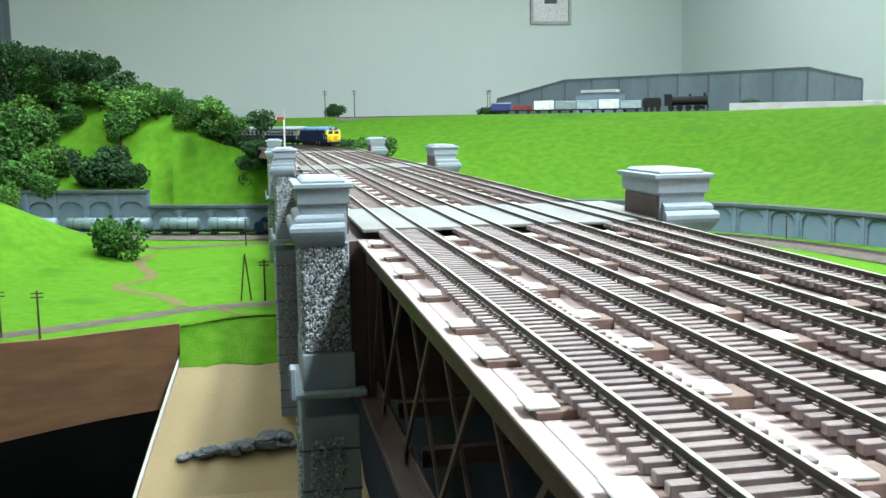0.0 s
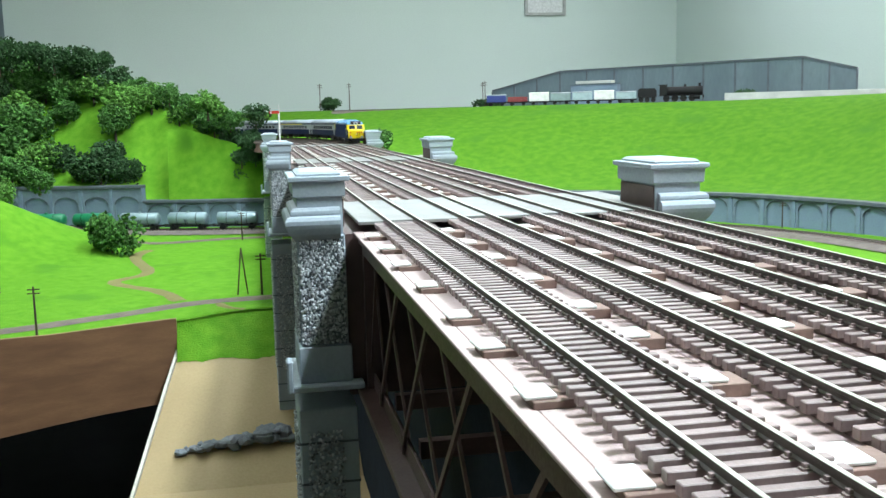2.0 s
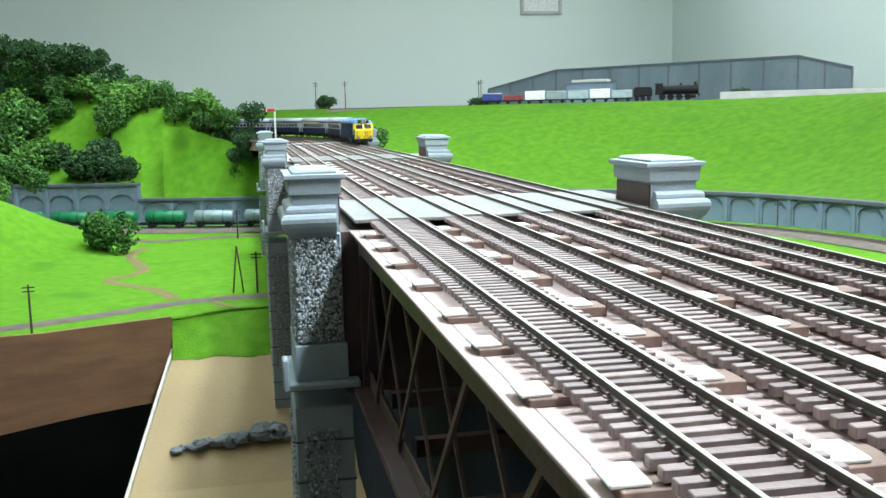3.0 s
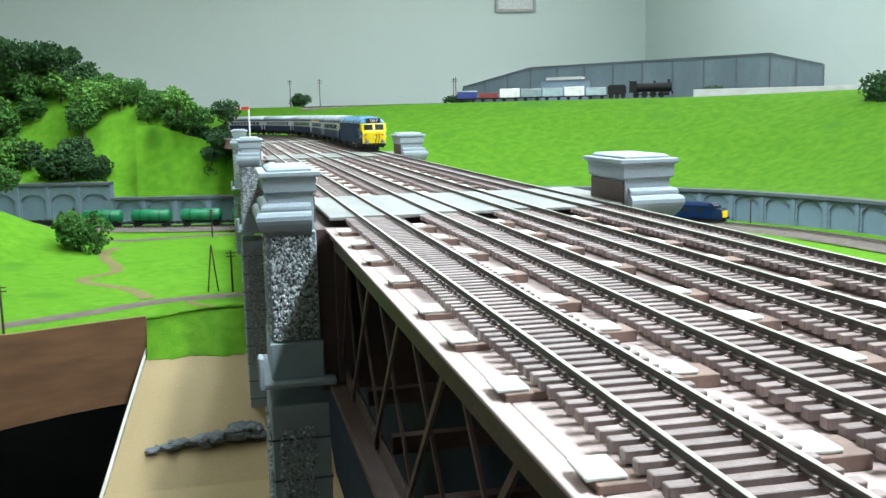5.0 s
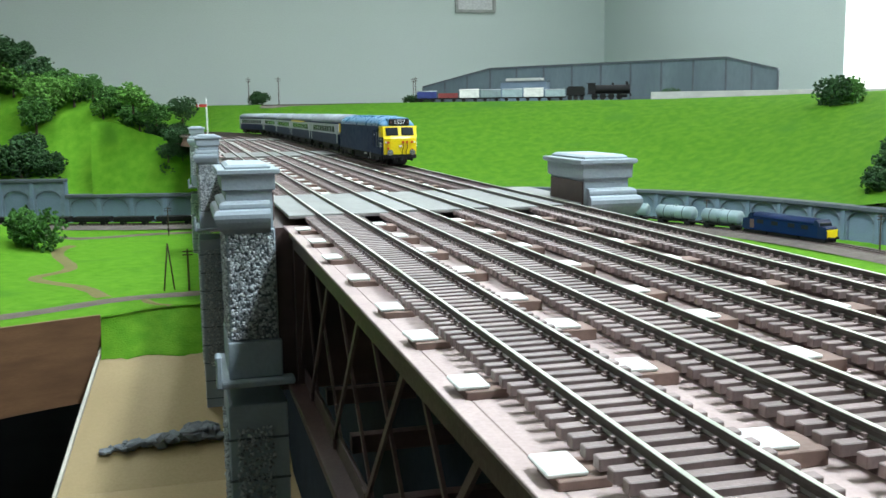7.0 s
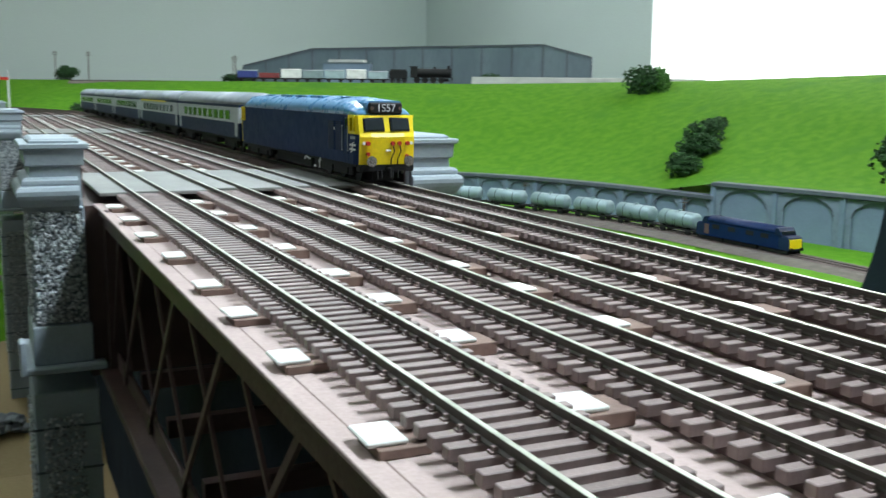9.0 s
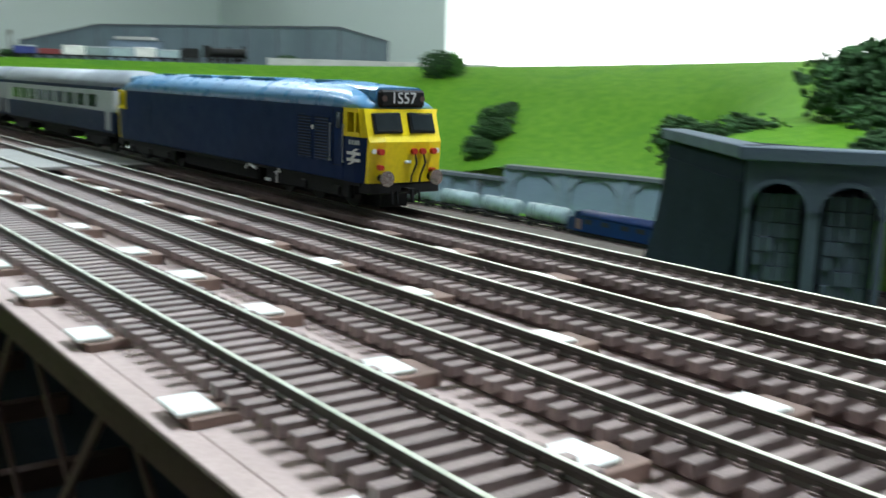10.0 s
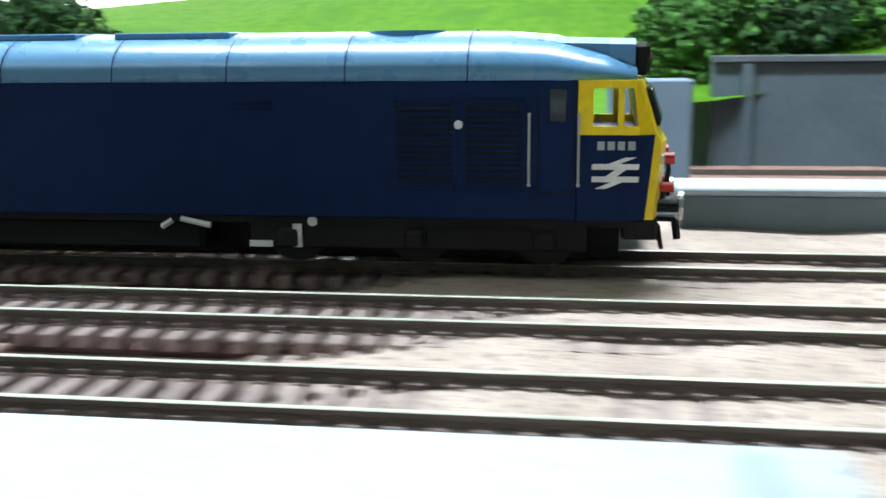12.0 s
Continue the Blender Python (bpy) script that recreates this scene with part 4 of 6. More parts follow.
def express_loco():
    """A bulky diesel with a cab at each end; +y is ahead, 0 is its middle."""
    L, w = 0.274, 0.0178
    h = L / 2
    e = thing("diesel_locomotive", pose(0, 0, 0), "blue diesel locomotive with yellow cab front and headcode box", "locomotive")
    zb, zs, zt = 0.0112, 0.0392, 0.0492
    cab = 0.0150
    bm = B()
    box(bm, -w, w, -h + cab, h - cab, zb, zs, 0.0003)
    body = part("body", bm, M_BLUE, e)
    # roof: arched skin that sinks and narrows over each cab
    def arc(y, top, ww, zz):
        return [(ww * math.cos(a), y, zz + (top - zz) * math.sin(a) ** 0.8) for a in [math.pi * k / 14 for k in range(15)]]
    rows = []
    for s in (-1, 1):
        seq = [(h - 0.0035, 0.0425, w * 0.90, zs - 0.0006), (h - 0.010, 0.0455, w * 0.96, zs - 0.0004), (h - 0.020, 0.0482, w, zs), (h - 0.030, 0.0490, w, zs), (h - 0.06, zt, w, zs)]
        seq = [(s * a, b, c, d) for a, b, c, d in seq]
        rows += seq[::1] if s < 0 else seq[::-1]
    bm = B()
    sections(bm, [arc(*r) for r in rows], close=True)
    roof = part("roof", bm, M_ROOF_SHEEN, e, "blue roof, bright sheen put into its colour", True)
    for k in range(9):
        y = -0.1 + k * 0.025
        bm = B()
        pts = arc(y, zt + 0.0003, w + 0.0001, zs)
        for a, b in zip(pts, pts[1:]):
            bm.faces.new([bm.verts.new(q) for q in ((a[0], y - 0.00014, a[2]), (b[0], y - 0.00014, b[2]), (b[0], y + 0.00014, b[2]), (a[0], y + 0.00014, a[2]))])
        part("roof_seam", bm, M_BLUE, roof)
    for y in (0.085, -0.085):
        part("roof_fan", cyl(B(), (0, y, zt - 0.002), (0, y, zt + 0.0001), 0.0085, 24), M_ROOF_SHEEN, roof)
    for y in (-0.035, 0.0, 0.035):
        part("roof_hatch", box(B(), -0.009, 0.009, y - 0.013, y + 0.013, zt - 0.0012, zt + 0.0002, 0.0002), M_ROOF_SHEEN, roof)
    for s in (-1, 1):
        m = pose(0, 0, 0, 0, 0, 0 if s > 0 else 180)
        cb = part("cab", cab_lower(h, w, zb, cab), M_BLUE, e, m=m)
        for bm in cab_upper(h, w, zs, cab):
            part("window_surround", bm, M_YELLOW, cb, "yellow window surround")
        bm = B()
        fw = w * 0.93
        sections(bm, [[(-fw, h - 0.0025, 0.0114), (fw, h - 0.0025, 0.0114), (fw, h + 0.0002, 0.0114), (0.010, h + 0.0016, 0.0114), (-0.010, h + 0.0016, 0.0114), (-fw, h + 0.0002, 0.0114)],
                      [(-fw, h - 0.0025, 0.027), (fw, h - 0.0025, 0.027), (fw, h + 0.0014, 0.027), (0.010, h + 0.0030, 0.027), (-0.010, h + 0.0030, 0.027), (-fw, h + 0.0014, 0.027)],
                      [(-fw, h - 0.0025, 0.0290), (fw, h - 0.0025, 0.0290), (fw, h + 0.0004, 0.0290), (0.010, h + 0.0018, 0.0290), (-0.010, h + 0.0018, 0.0290), (-fw, h + 0.0004, 0.0290)],
                      [(-fw, h - 0.0045, 0.0392), (fw, h - 0.0045, 0.0392), (fw, h - 0.0028, 0.0392), (0.010, h - 0.0016, 0.0392), (-0.010, h - 0.0016, 0.0392), (-fw, h - 0.0028, 0.0392)]])
        nose = part("nose", bm, M_YELLOW, cb, "yellow cab front")
        for x in (-0.0079, 0.0079):
            # raked windscreen in a black rubber
            rot = Matrix.Translation((x, h + 0.0003, 0.0340)) @ Matrix.Rotation(radians(19), 4, "X") @ Matrix.Rotation(radians(-math.copysign(5, x)), 4, "Z")
            bm = box(B(), -0.0061, 0.0061, -0.001, 0.0004, -0.0040, 0.0040, 0.0003)
            bm.transform(rot)
            part("window_rubber", bm, M_BLACK, cb)
            bm = box(B(), -0.0055, 0.0055, -0.001, 0.0008, -0.0034, 0.0034, 0.0003)
            bm.transform(rot)
            part("windscreen", bm, M_GLASS, cb)
        bm = B()
        box(bm, -0.0102, 0.0102, h - 0.0040, h - 0.0008, 0.0398, 0.0464, 0.0009)
        hb = part("headcode_box", bm, M_BLACK, cb, "black headcode box")
        rows = [[(-0.0106 + q, y, 0.0388), (0.0106 - q, y, 0.0388), (0.0106 - q, y, zz), (0.0092 - q, y, zz + 0.0012), (-0.0092 + q, y, zz + 0.0012), (-0.0106 + q, y, zz)] for y, zz, q in ((h - 0.030, 0.0470, 0.001), (h - 0.018, 0.0464, 0.0), (h - 0.0038, 0.0460, 0.0))]
        part("box_fairing", sections(B(), rows), M_ROOF_SHEEN, cb, "blue fairing behind the headcode")
        me = text_mesh("1S57", 0.0060, 0.00005)
        me.transform(pose(0, h - 0.00065, 0.0431, 90, 0, 180))
        me.materials.append(M_WHITE)
        part("headcode", me, None, hb, "white headcode 1S57 on black")
        for x in (-0.0086, 0.0086):
            part("marker_light", cyl(B(), (x, h - 0.0010, 0.0431), (x, h - 0.0005, 0.0431), 0.0011, 12), M_BRICK, hb)
        # pipes, lamps, coupling gear
        for x, z2, q in ((-0.0065, 0.0234, 0.0012), (-0.0025, 0.0234, 0.0012), (0.0125, 0.0234, 0.0012), (-0.0115, 0.0234, 0.0012), (0.0125, 0.0175, 0.0010), (-0.0115, 0.0160, 0.0010)):
            part("air_cock", cyl(B(), (x, h + 0.0018, z2), (x, h + 0.0044, z2), q, 10), M_RED, cb, "red air cock")
        for x in (-0.0065, -0.0025):
            pts = [(x, h + 0.0042, 0.0224), (x - 0.0004, h + 0.0048, 0.019), (x + 0.0012, h + 0.0040, 0.0145), (x + 0.001, h + 0.0030, 0.0115)]
            bm = B()
            for a, b in zip(pts, pts[1:]):
                cyl(bm, a, b, 0.0004, 6)
            part("hose", bm, M_BLACK, cb)
        part("lamp_iron", box(B(), -0.0016, 0.0016, h + 0.0026, h + 0.0034, 0.0188, 0.0200, 0.0003), M_WHITE, cb)
        for x in (-0.0145, 0.0145):
            part("lamp", cyl(B(), (x, h + 0.001, 0.0235), (x, h + 0.0022, 0.0235), 0.0010, 10), M_WHITE, cb)
        bm = B()
        box(bm, -w * 0.93, w * 0.93, h - 0.006, h + 0.0012, 0.0072, 0.0114, 0.0005)
        bb = part("buffer_beam", bm, M_BLACK, e, m=m)
        for x in (-0.0113, 0.0113):
            bm = B()
            cyl(bm, (x, h, 0.0135), (x, h + 0.0055, 0.0135), 0.0014, 12)
            part("buffer", bm, M_BLACK, bb)
            part("buffer_head", cyl(B(), (x, h + 0.0055, 0.0135), (x, h + 0.0064, 0.0135), 0.0030, 20), M_STEEL, bb)
        bm = B()
        box(bm, -0.0015, 0.0015, h + 0.001, h + 0.006, 0.0085, 0.0095)
        cyl(bm, (0, h + 0.006, 0.009), (0, h + 0.0066, 0.0045), 0.0009, 6)
        for x in (-0.006, -0.003, 0.004, 0.0065):
            cyl(bm, (x, h + 0.002, 0.0085), (x, h + 0.0028, 0.0035), 0.0005, 6)
        part("coupling", bm, M_BLACK, bb)
    # side details, both sides
    for s in (-1, 1):
        X = s * w
        for yc, wd in ((0.0912, 0.0125), (0.1052, 0.0125)):
            yy = yc
            bm = B()
            for (a, b, c, d) in ((yy - wd / 2, yy + wd / 2, 0.0172, 0.0178), (yy - wd / 2, yy + wd / 2, 0.0348, 0.0354), (yy - wd / 2, yy - wd / 2 + 0.0006, 0.0172, 0.0354), (yy + wd / 2 - 0.0006, yy + wd / 2, 0.0172, 0.0354)):
                box(bm, X - 0.0003, X + 0.0003, a, b, c, d)
            grille = part("grille_frame", bm, M_BLUE, e)
            # flat black panel paints the shade between the louvres
            part("grille_recess", box(B(), X - 0.00012, X + 0.00012, yy - wd / 2 + 0.0005, yy + wd / 2 - 0.0005, 0.0177, 0.0349), M_BLACK, grille)
            bm = B()
            for k in range(14):
                zz = 0.0184 + k * 0.0012
                q = [(X - s * 0.0002, zz), (X + s * 0.0005, zz - 0.0004), (X + s * 0.0005, zz - 0.0001), (X - s * 0.0002, zz + 0.0005)]
                extrude_profile(bm, q, yy - wd / 2 + 0.0008, yy + wd / 2 - 0.0008)
            part("louvres", bm, M_BLUE, grille)
        part("grille_latch", cyl(B(), (X, 0.0982, 0.0305), (X + s * 0.0006, 0.0982, 0.0305), 0.0009, 10), M_WHITE, e)
        for yy in (0.1124, 0.1222):
            bm = cyl(B(), (X + s * 0.0006, yy, 0.0185), (X + s * 0.0006, yy, 0.0325), 0.00028, 6)
            for zz in (0.0185, 0.0325):
                cyl(bm, (X - s * 0.0002, yy, zz), (X + s * 0.0009, yy, zz), 0.0004, 6)
            part("handrail", bm, M_COACH_GREY, e, "thin grey grab rail")
        part("door_window", box(B(), X - 0.0002, X + 0.0003, 0.1163, 0.1198, 0.0310, 0.0375, 0.0002), M_GLASS, e)
        bm = B()
        for a, b, c, d in ((0.1140, 0.1213, 0.0168, 0.0170), (0.1140, 0.1142, 0.0168, 0.0385), (0.1211, 0.1213, 0.0168, 0.0385)):
            box(bm, X - 0.0002, X + 0.0002, a, b, c, d)
        part("cab_door", bm, M_BLACK, e)
        for yy, zz, ww, hh in ((0.055, 0.0345, 0.009, 0.003), (-0.03, 0.0335, 0.008, 0.0035), (-0.09, 0.027, 0.016, 0.016)):
            bm = B()
            for k in range(int(hh / 0.001)):
                box(bm, X - 0.0002, X + 0.00025, yy - ww / 2, yy + ww / 2, zz - hh / 2 + k * 0.001, zz - hh / 2 + k * 0.001 + 0.00045)
            part("vent", bm, M_BLUE, e)
        # white double arrow shape and number as bars
        yy = 0.1295
        bm = B()
        for zz in (0.0197, 0.0222):
            box(bm, X - 0.0002, X + 0.0002, yy - 0.0046, yy + 0.0046, zz - 0.00055, zz + 0.00055)
        for a, b in (((yy - 0.0030, 0.0178), (yy + 0.0016, 0.0197)), ((yy - 0.0016, 0.0197), (yy + 0.0018, 0.0222)), ((yy - 0.0018, 0.0222), (yy + 0.0030, 0.0241))):
            v = [bm.verts.new((X + s * 0.00022, y2, z2)) for y2, z2 in ((a[0] - 0.0011, a[1]), (a[0] + 0.0011, a[1]), (b[0] + 0.0011, b[1]), (b[0] - 0.0011, b[1]))]
            bm.faces.new(v)
        part("emblem", bm, M_WHITE, e, "white arrow emblem", m=pose(s * 0.00015, 0, 0))
        bm = B()
        for k in range(4):
            box(bm, X - 0.0002, X + 0.00015, yy - 0.0036 + k * 0.0020, yy - 0.0036 + k * 0.0020 + 0.0014, 0.0255, 0.0272)
        part("number_bars", bm, M_COACH_GREY, e)
    # underframe, tanks, bogies
    bm = B()
    box(bm, -w + 0.0008, w - 0.0008, -h + 0.004, h - 0.004, 0.0098, 0.0113)
    box(bm, -w + 0.003, w - 0.003, -0.042, 0.042, 0.0030, 0.0100, 0.001)
    # inner box added to stop light showing through below the body
    box(bm, -0.0062, 0.0062, -h + 0.006, h - 0.006, 0.0012, 0.0100)
    part("underframe", bm, M_BLACK, e)
    for s in (-1, 1):
        part("bracket", box(B(), s * (w - 0.0026), s * (w - 0.0010), 0.0625, 0.0645, 0.0045, 0.0095), M_WHITE, e, "pale bracket")
        part("bracket", box(B(), s * (w - 0.0026), s * (w - 0.0010), 0.0530, 0.0580, 0.0045, 0.0058), M_WHITE, e, "pale bracket")
        bm = cyl(B(), (s * (w - 0.0012), 0.0335, 0.0085), (s * (w - 0.0010), 0.036, 0.0100), 0.0007, 6)
        cyl(bm, (s * (w - 0.0010), 0.038, 0.0104), (s * (w - 0.0010), 0.0445, 0.0090), 0.0007, 6)
        part("pipe", bm, M_WHITE, e, "pale bent pipe")
        part("filler_cap", cyl(B(), (s * (w - 0.004), 0.067, 0.0102), (s * (w - 0.0006), 0.067, 0.0102), 0.0011, 10), M_WHITE, e, "pale round filler cap")
    for y in (-0.0885, 0.0885):
        bogie(e, y, 3, 0.054, 0.0071, 0.0150)
    return e


def cab_lower(h, w, zb, cab):
    bm = B()
    fw = w * 0.93
    sections(bm, [[(-w, h - cab, zb), (w, h - cab, zb), (w, h - 0.007, zb), (fw, h - 0.0015, zb), (-fw, h - 0.0015, zb), (-w, h - 0.007, zb)],
                  [(-w, h - cab, 0.0285), (w, h - cab, 0.0285), (w, h - 0.007, 0.0285), (fw, h + 0.0002, 0.0285), (-fw, h + 0.0002, 0.0285), (-w, h - 0.007, 0.0285)]])
    return bm


def cab_upper(h, w, zs, cab):
    """Yellow side frames with real openings, and dark glass set in them."""
    pieces = []
    fw = w * 0.93
    for s in (-1, 1):
        x = s * (w + 0.0001)
        for ya, yb, za, zb2 in ((h - cab, h - cab + 0.0030, 0.0285, zs), (h - 0.0072, h - 0.0060, 0.0302, 0.0376), (h - cab + 0.003, h - 0.0030, 0.0285, 0.0302), (h - cab + 0.003, h - 0.0040, 0.0376, zs)):
            pieces.append(box(B(), x - 0.0004, x + 0.0002, ya, yb, za, zb2))
        bm = B()
        v = [bm.verts.new(p) for p in ((x, h - 0.0030, 0.0285), (s * fw, h + 0.0002, 0.0285), (s * fw, h - 0.0034, zs), (x, h - 0.0042, zs), (x - s * 0.0006, h - 0.0030, 0.0285), (s * (fw - 0.0006), h - 0.001, 0.0285), (s * (fw - 0.0006), h - 0.0044, zs), (x - s * 0.0006, h - 0.0042, zs))]
        for f in ((0, 1, 2, 3), (7, 6, 5, 4), (0, 4, 5, 1), (3, 2, 6, 7)):
            bm.faces.new([v[i] for i in f])
        pieces.append(bm)
    pieces.append(box(B(), -w + 0.001, w - 0.001, h - cab + 0.0002, h - cab + 0.0012, 0.0285, zs))
    return pieces


def coach():
    L, w = 0.262, 0.0174
    h = L / 2
    e = thing("railway_coach", pose(0, 0, 0), "blue and pale grey passenger coach with dark windows", "coach", "express coaches")
    part("body", box(B(), -w, w, -h, h, 0.0125, 0.0250, 0.0004), M_COACH_BLUE, e, "blue lower body")
    part("window_band", box(B(), -w, w, -h, h, 0.0250, 0.0375, 0.0004), M_COACH_GREY, e, "pale grey window band")
    part("cant_rail", box(B(), -w - 0.0001, w + 0.0001, -h, h, 0.0375, 0.0400, 0.0004), M_COACH_BLUE, e)
    rows = [[(w * math.cos(a), y, 0.0395 + 0.0102 * math.sin(a) ** 0.85) for a in [math.pi * k / 12 for k in range(13)]] for y in (-h, h)]
    part("roof", sections(B(), rows), M_COACH_ROOF, e, "pale grey curved roof", True)
    pane = mesh_of("window", box(B(), -w - 0.0003, w + 0.0003, -0.0085, 0.0085, 0.0268, 0.0350, 0.0005), M_GLASS)
    for k in range(9):
        part("window", pane, None, e, m=pose(0, -0.092 + k * 0.023, 0))
    for y in (-h + 0.009, h - 0.009):
        part("door", box(B(), -w - 0.0003, w + 0.0003, y - 0.0045, y + 0.0045, 0.014, 0.0372, 0.0003), M_COACH_GREY, e)
    bm = B()
    box(bm, -w + 0.002, w - 0.002, -h + 0.004, h - 0.004, 0.0102, 0.0125)
    box(bm, -w + 0.004, w - 0.004, -0.035, 0.03, 0.0045, 0.0102, 0.0008)
    for s in (-1, 1):
        box(bm, -0.008, 0.008, s * h - 0.001, s * (h + 0.0035), 0.014, 0.0385)
    part("underframe", bm, M_BLACK, e)
    for y in (-0.09, 0.09):
        bogie(e, y, 2, 0.034, 0.006, 0.0135)
    return e


def small_diesel():
    L, w = 0.228, 0.0172
    h = L / 2
    e = thing("diesel_locomotive", pose(0, 0, 0), "dark blue freight diesel locomotive with yellow nose", "locomotive")
    part("body", box(B(), -w, w, -h + 0.022, h - 0.022, 0.011, 0.037, 0.0006), M_BLUE, e)
    rows = [[(w * math.cos(a), y, 0.0365 + 0.0115 * math.sin(a) ** 0.85) for a in [math.pi * k / 10 for k in range(11)]] for y in (-h + 0.03, h - 0.03)]
    part("roof", sections(B(), rows), M_BLUE, e, smooth=True)
    for s in (-1, 1):
        m = pose(0, 0, 0, 0, 0, 0 if s > 0 else 180)
        bm = B()
        sections(bm, [[(-w, h - 0.03, z), (w, h - 0.03, z), (w, y1, z), (-w, y1, z)] for z, y1 in ((0.034, h - 0.016), (0.041, h - 0.019), (0.0465, h - 0.024))])
        cb = part("cab", bm, M_COACH_BLUE, e, m=m)
        part("windscreen", box(B(), -w + 0.003, w - 0.003, h - 0.0185, h - 0.0162, 0.0352, 0.0415, 0.0004), M_GLASS, cb)
        bm = B()
        sections(bm, [[(-w * k, h - 0.024, z), (w * k, h - 0.024, z), (w * k * 0.92, y1, z), (-w * k * 0.92, y1, z)] for z, y1, k in ((0.011, h, 0.98), (0.024, h, 0.98), (0.032, h - 0.002, 0.95), (0.0345, h - 0.006, 0.9))])
        part("nose", bm, M_COACH_BLUE, cb)
        part("nose_panel", box(B(), -w * 0.8, w * 0.8, h - 0.003, h + 0.0006, 0.0135, 0.0295, 0.0005), M_YELLOW if s > 0 else M_BRICK, cb, "yellow warning panel" if s > 0 else "")
        bm = B()
        for x in (-0.011, 0.011):
            cyl(bm, (x, h, 0.013), (x, h + 0.005, 0.013), 0.0025, 12)
        part("buffers", bm, M_BLACK, cb)
    for s in (-1, 1):
        for yy in (-0.06, -0.02, 0.025, 0.06):
            part("grille", box(B(), s * w - 0.0003, s * w + 0.0003, yy - 0.009, yy + 0.009, 0.026, 0.034), M_BLACK, e)
        part("side_panel", box(B(), s * w - 0.0003, s * w + 0.0004, -h + 0.024, -h + 0.036, 0.015, 0.033, 0.0002), M_BRICK, e, "orange-brown side panel")
    part("underframe", box(B(), -w + 0.002, w - 0.002, -0.04, 0.04, 0.004, 0.011, 0.001), M_BLACK, e)
    for y in (-0.078, 0.078):
        bogie(e, y, 3, 0.05, 0.0068, 0.0140)
    return e


def tank_wagon(material, label, group):
    L, r = 0.100, 0.0158
    e = thing("tank_wagon", pose(0, 0, 0), label, "tank wagon", group)
    bm = B()
    zc = 0.0295
    rows = []
    for y, q in ((-0.0505, 0.35), (-0.049, 0.8), (-0.0455, 1.0), (0.0455, 1.0), (0.049, 0.8), (0.0505, 0.35)):
        rows.append([(r * q * math.cos(k * math.pi / 10), y, zc + r * q * math.sin(k * math.pi / 10)) for k in range(20)])
    tank = part("tank", sections(bm, rows), material, e, smooth=True)
    part("dome", cyl(B(), (0, 0, zc + r - 0.001), (0, 0, zc + r + 0.0025), 0.004, 14), material, tank)
    for y in (-0.025, 0.025):
        bm = B()
        bm2 = [((r + 0.0003) * math.cos(k * math.pi / 10), (r + 0.0003) * math.sin(k * math.pi / 10)) for k in range(20)]
        R = [[bm.verts.new((x, y + d, zc + z)) for x, z in bm2] for d in (-0.0008, 0.0008)]
        for k in range(20):
            bm.faces.new((R[0][k], R[0][(k + 1) % 20], R[1][(k + 1) % 20], R[1][k]))
        part("strap", bm, M_BLACK, tank)
    bm = B()
    box(bm, -0.011, 0.011, -0.058, 0.058, 0.0105, 0.0140, 0.0005)
    for y in (-0.036, 0.036):
        box(bm, -0.0115, 0.0115, y - 0.003, y + 0.003, 0.0138, 0.0175)
        for s in (-1, 1):
            box(bm, s * 0.0115 - 0.0008, s * 0.0115 + 0.0008, y - 0.007, y + 0.007, 0.005, 0.0108)
    part("chassis", bm, M_BLACK, e)
    for y in (-0.036, 0.036):
        bm = B()
        for s in (-1, 1):
            cyl(bm, (s * 0.0072, y, 0.0062), (s * 0.0094, y, 0.0062), 0.0062, 14)
        part("wheelset", bm, M_WHEEL, e)
    for s in (-1, 1):
        for x in (-0.0113, 0.0113):
            part("buffer", cyl(B(), (x, s * 0.058, 0.0135), (x, s * 0.062, 0.0135), 0.002, 8), M_BLACK, e)
        bm = B()
        for d in (-0.003, 0.003):
            cyl(bm, (s * 0.0125, d, 0.0135), (s * 0.0166, d, 0.0290), 0.0004, 5)
            cyl(bm, (s * 0.0166, d, 0.0290), (s * 0.0060, d, 0.0455), 0.0004, 5)
        for k in range(6):
            q = k / 6
            cyl(bm, (s * (0.0125 + 0.0041 * q), -0.003, 0.0135 + 0.0155 * q), (s * (0.0125 + 0.0041 * q), 0.003, 0.0135 + 0.0155 * q), 0.0003, 5)
        part("ladder", bm, M_BLACK, e)
    return e


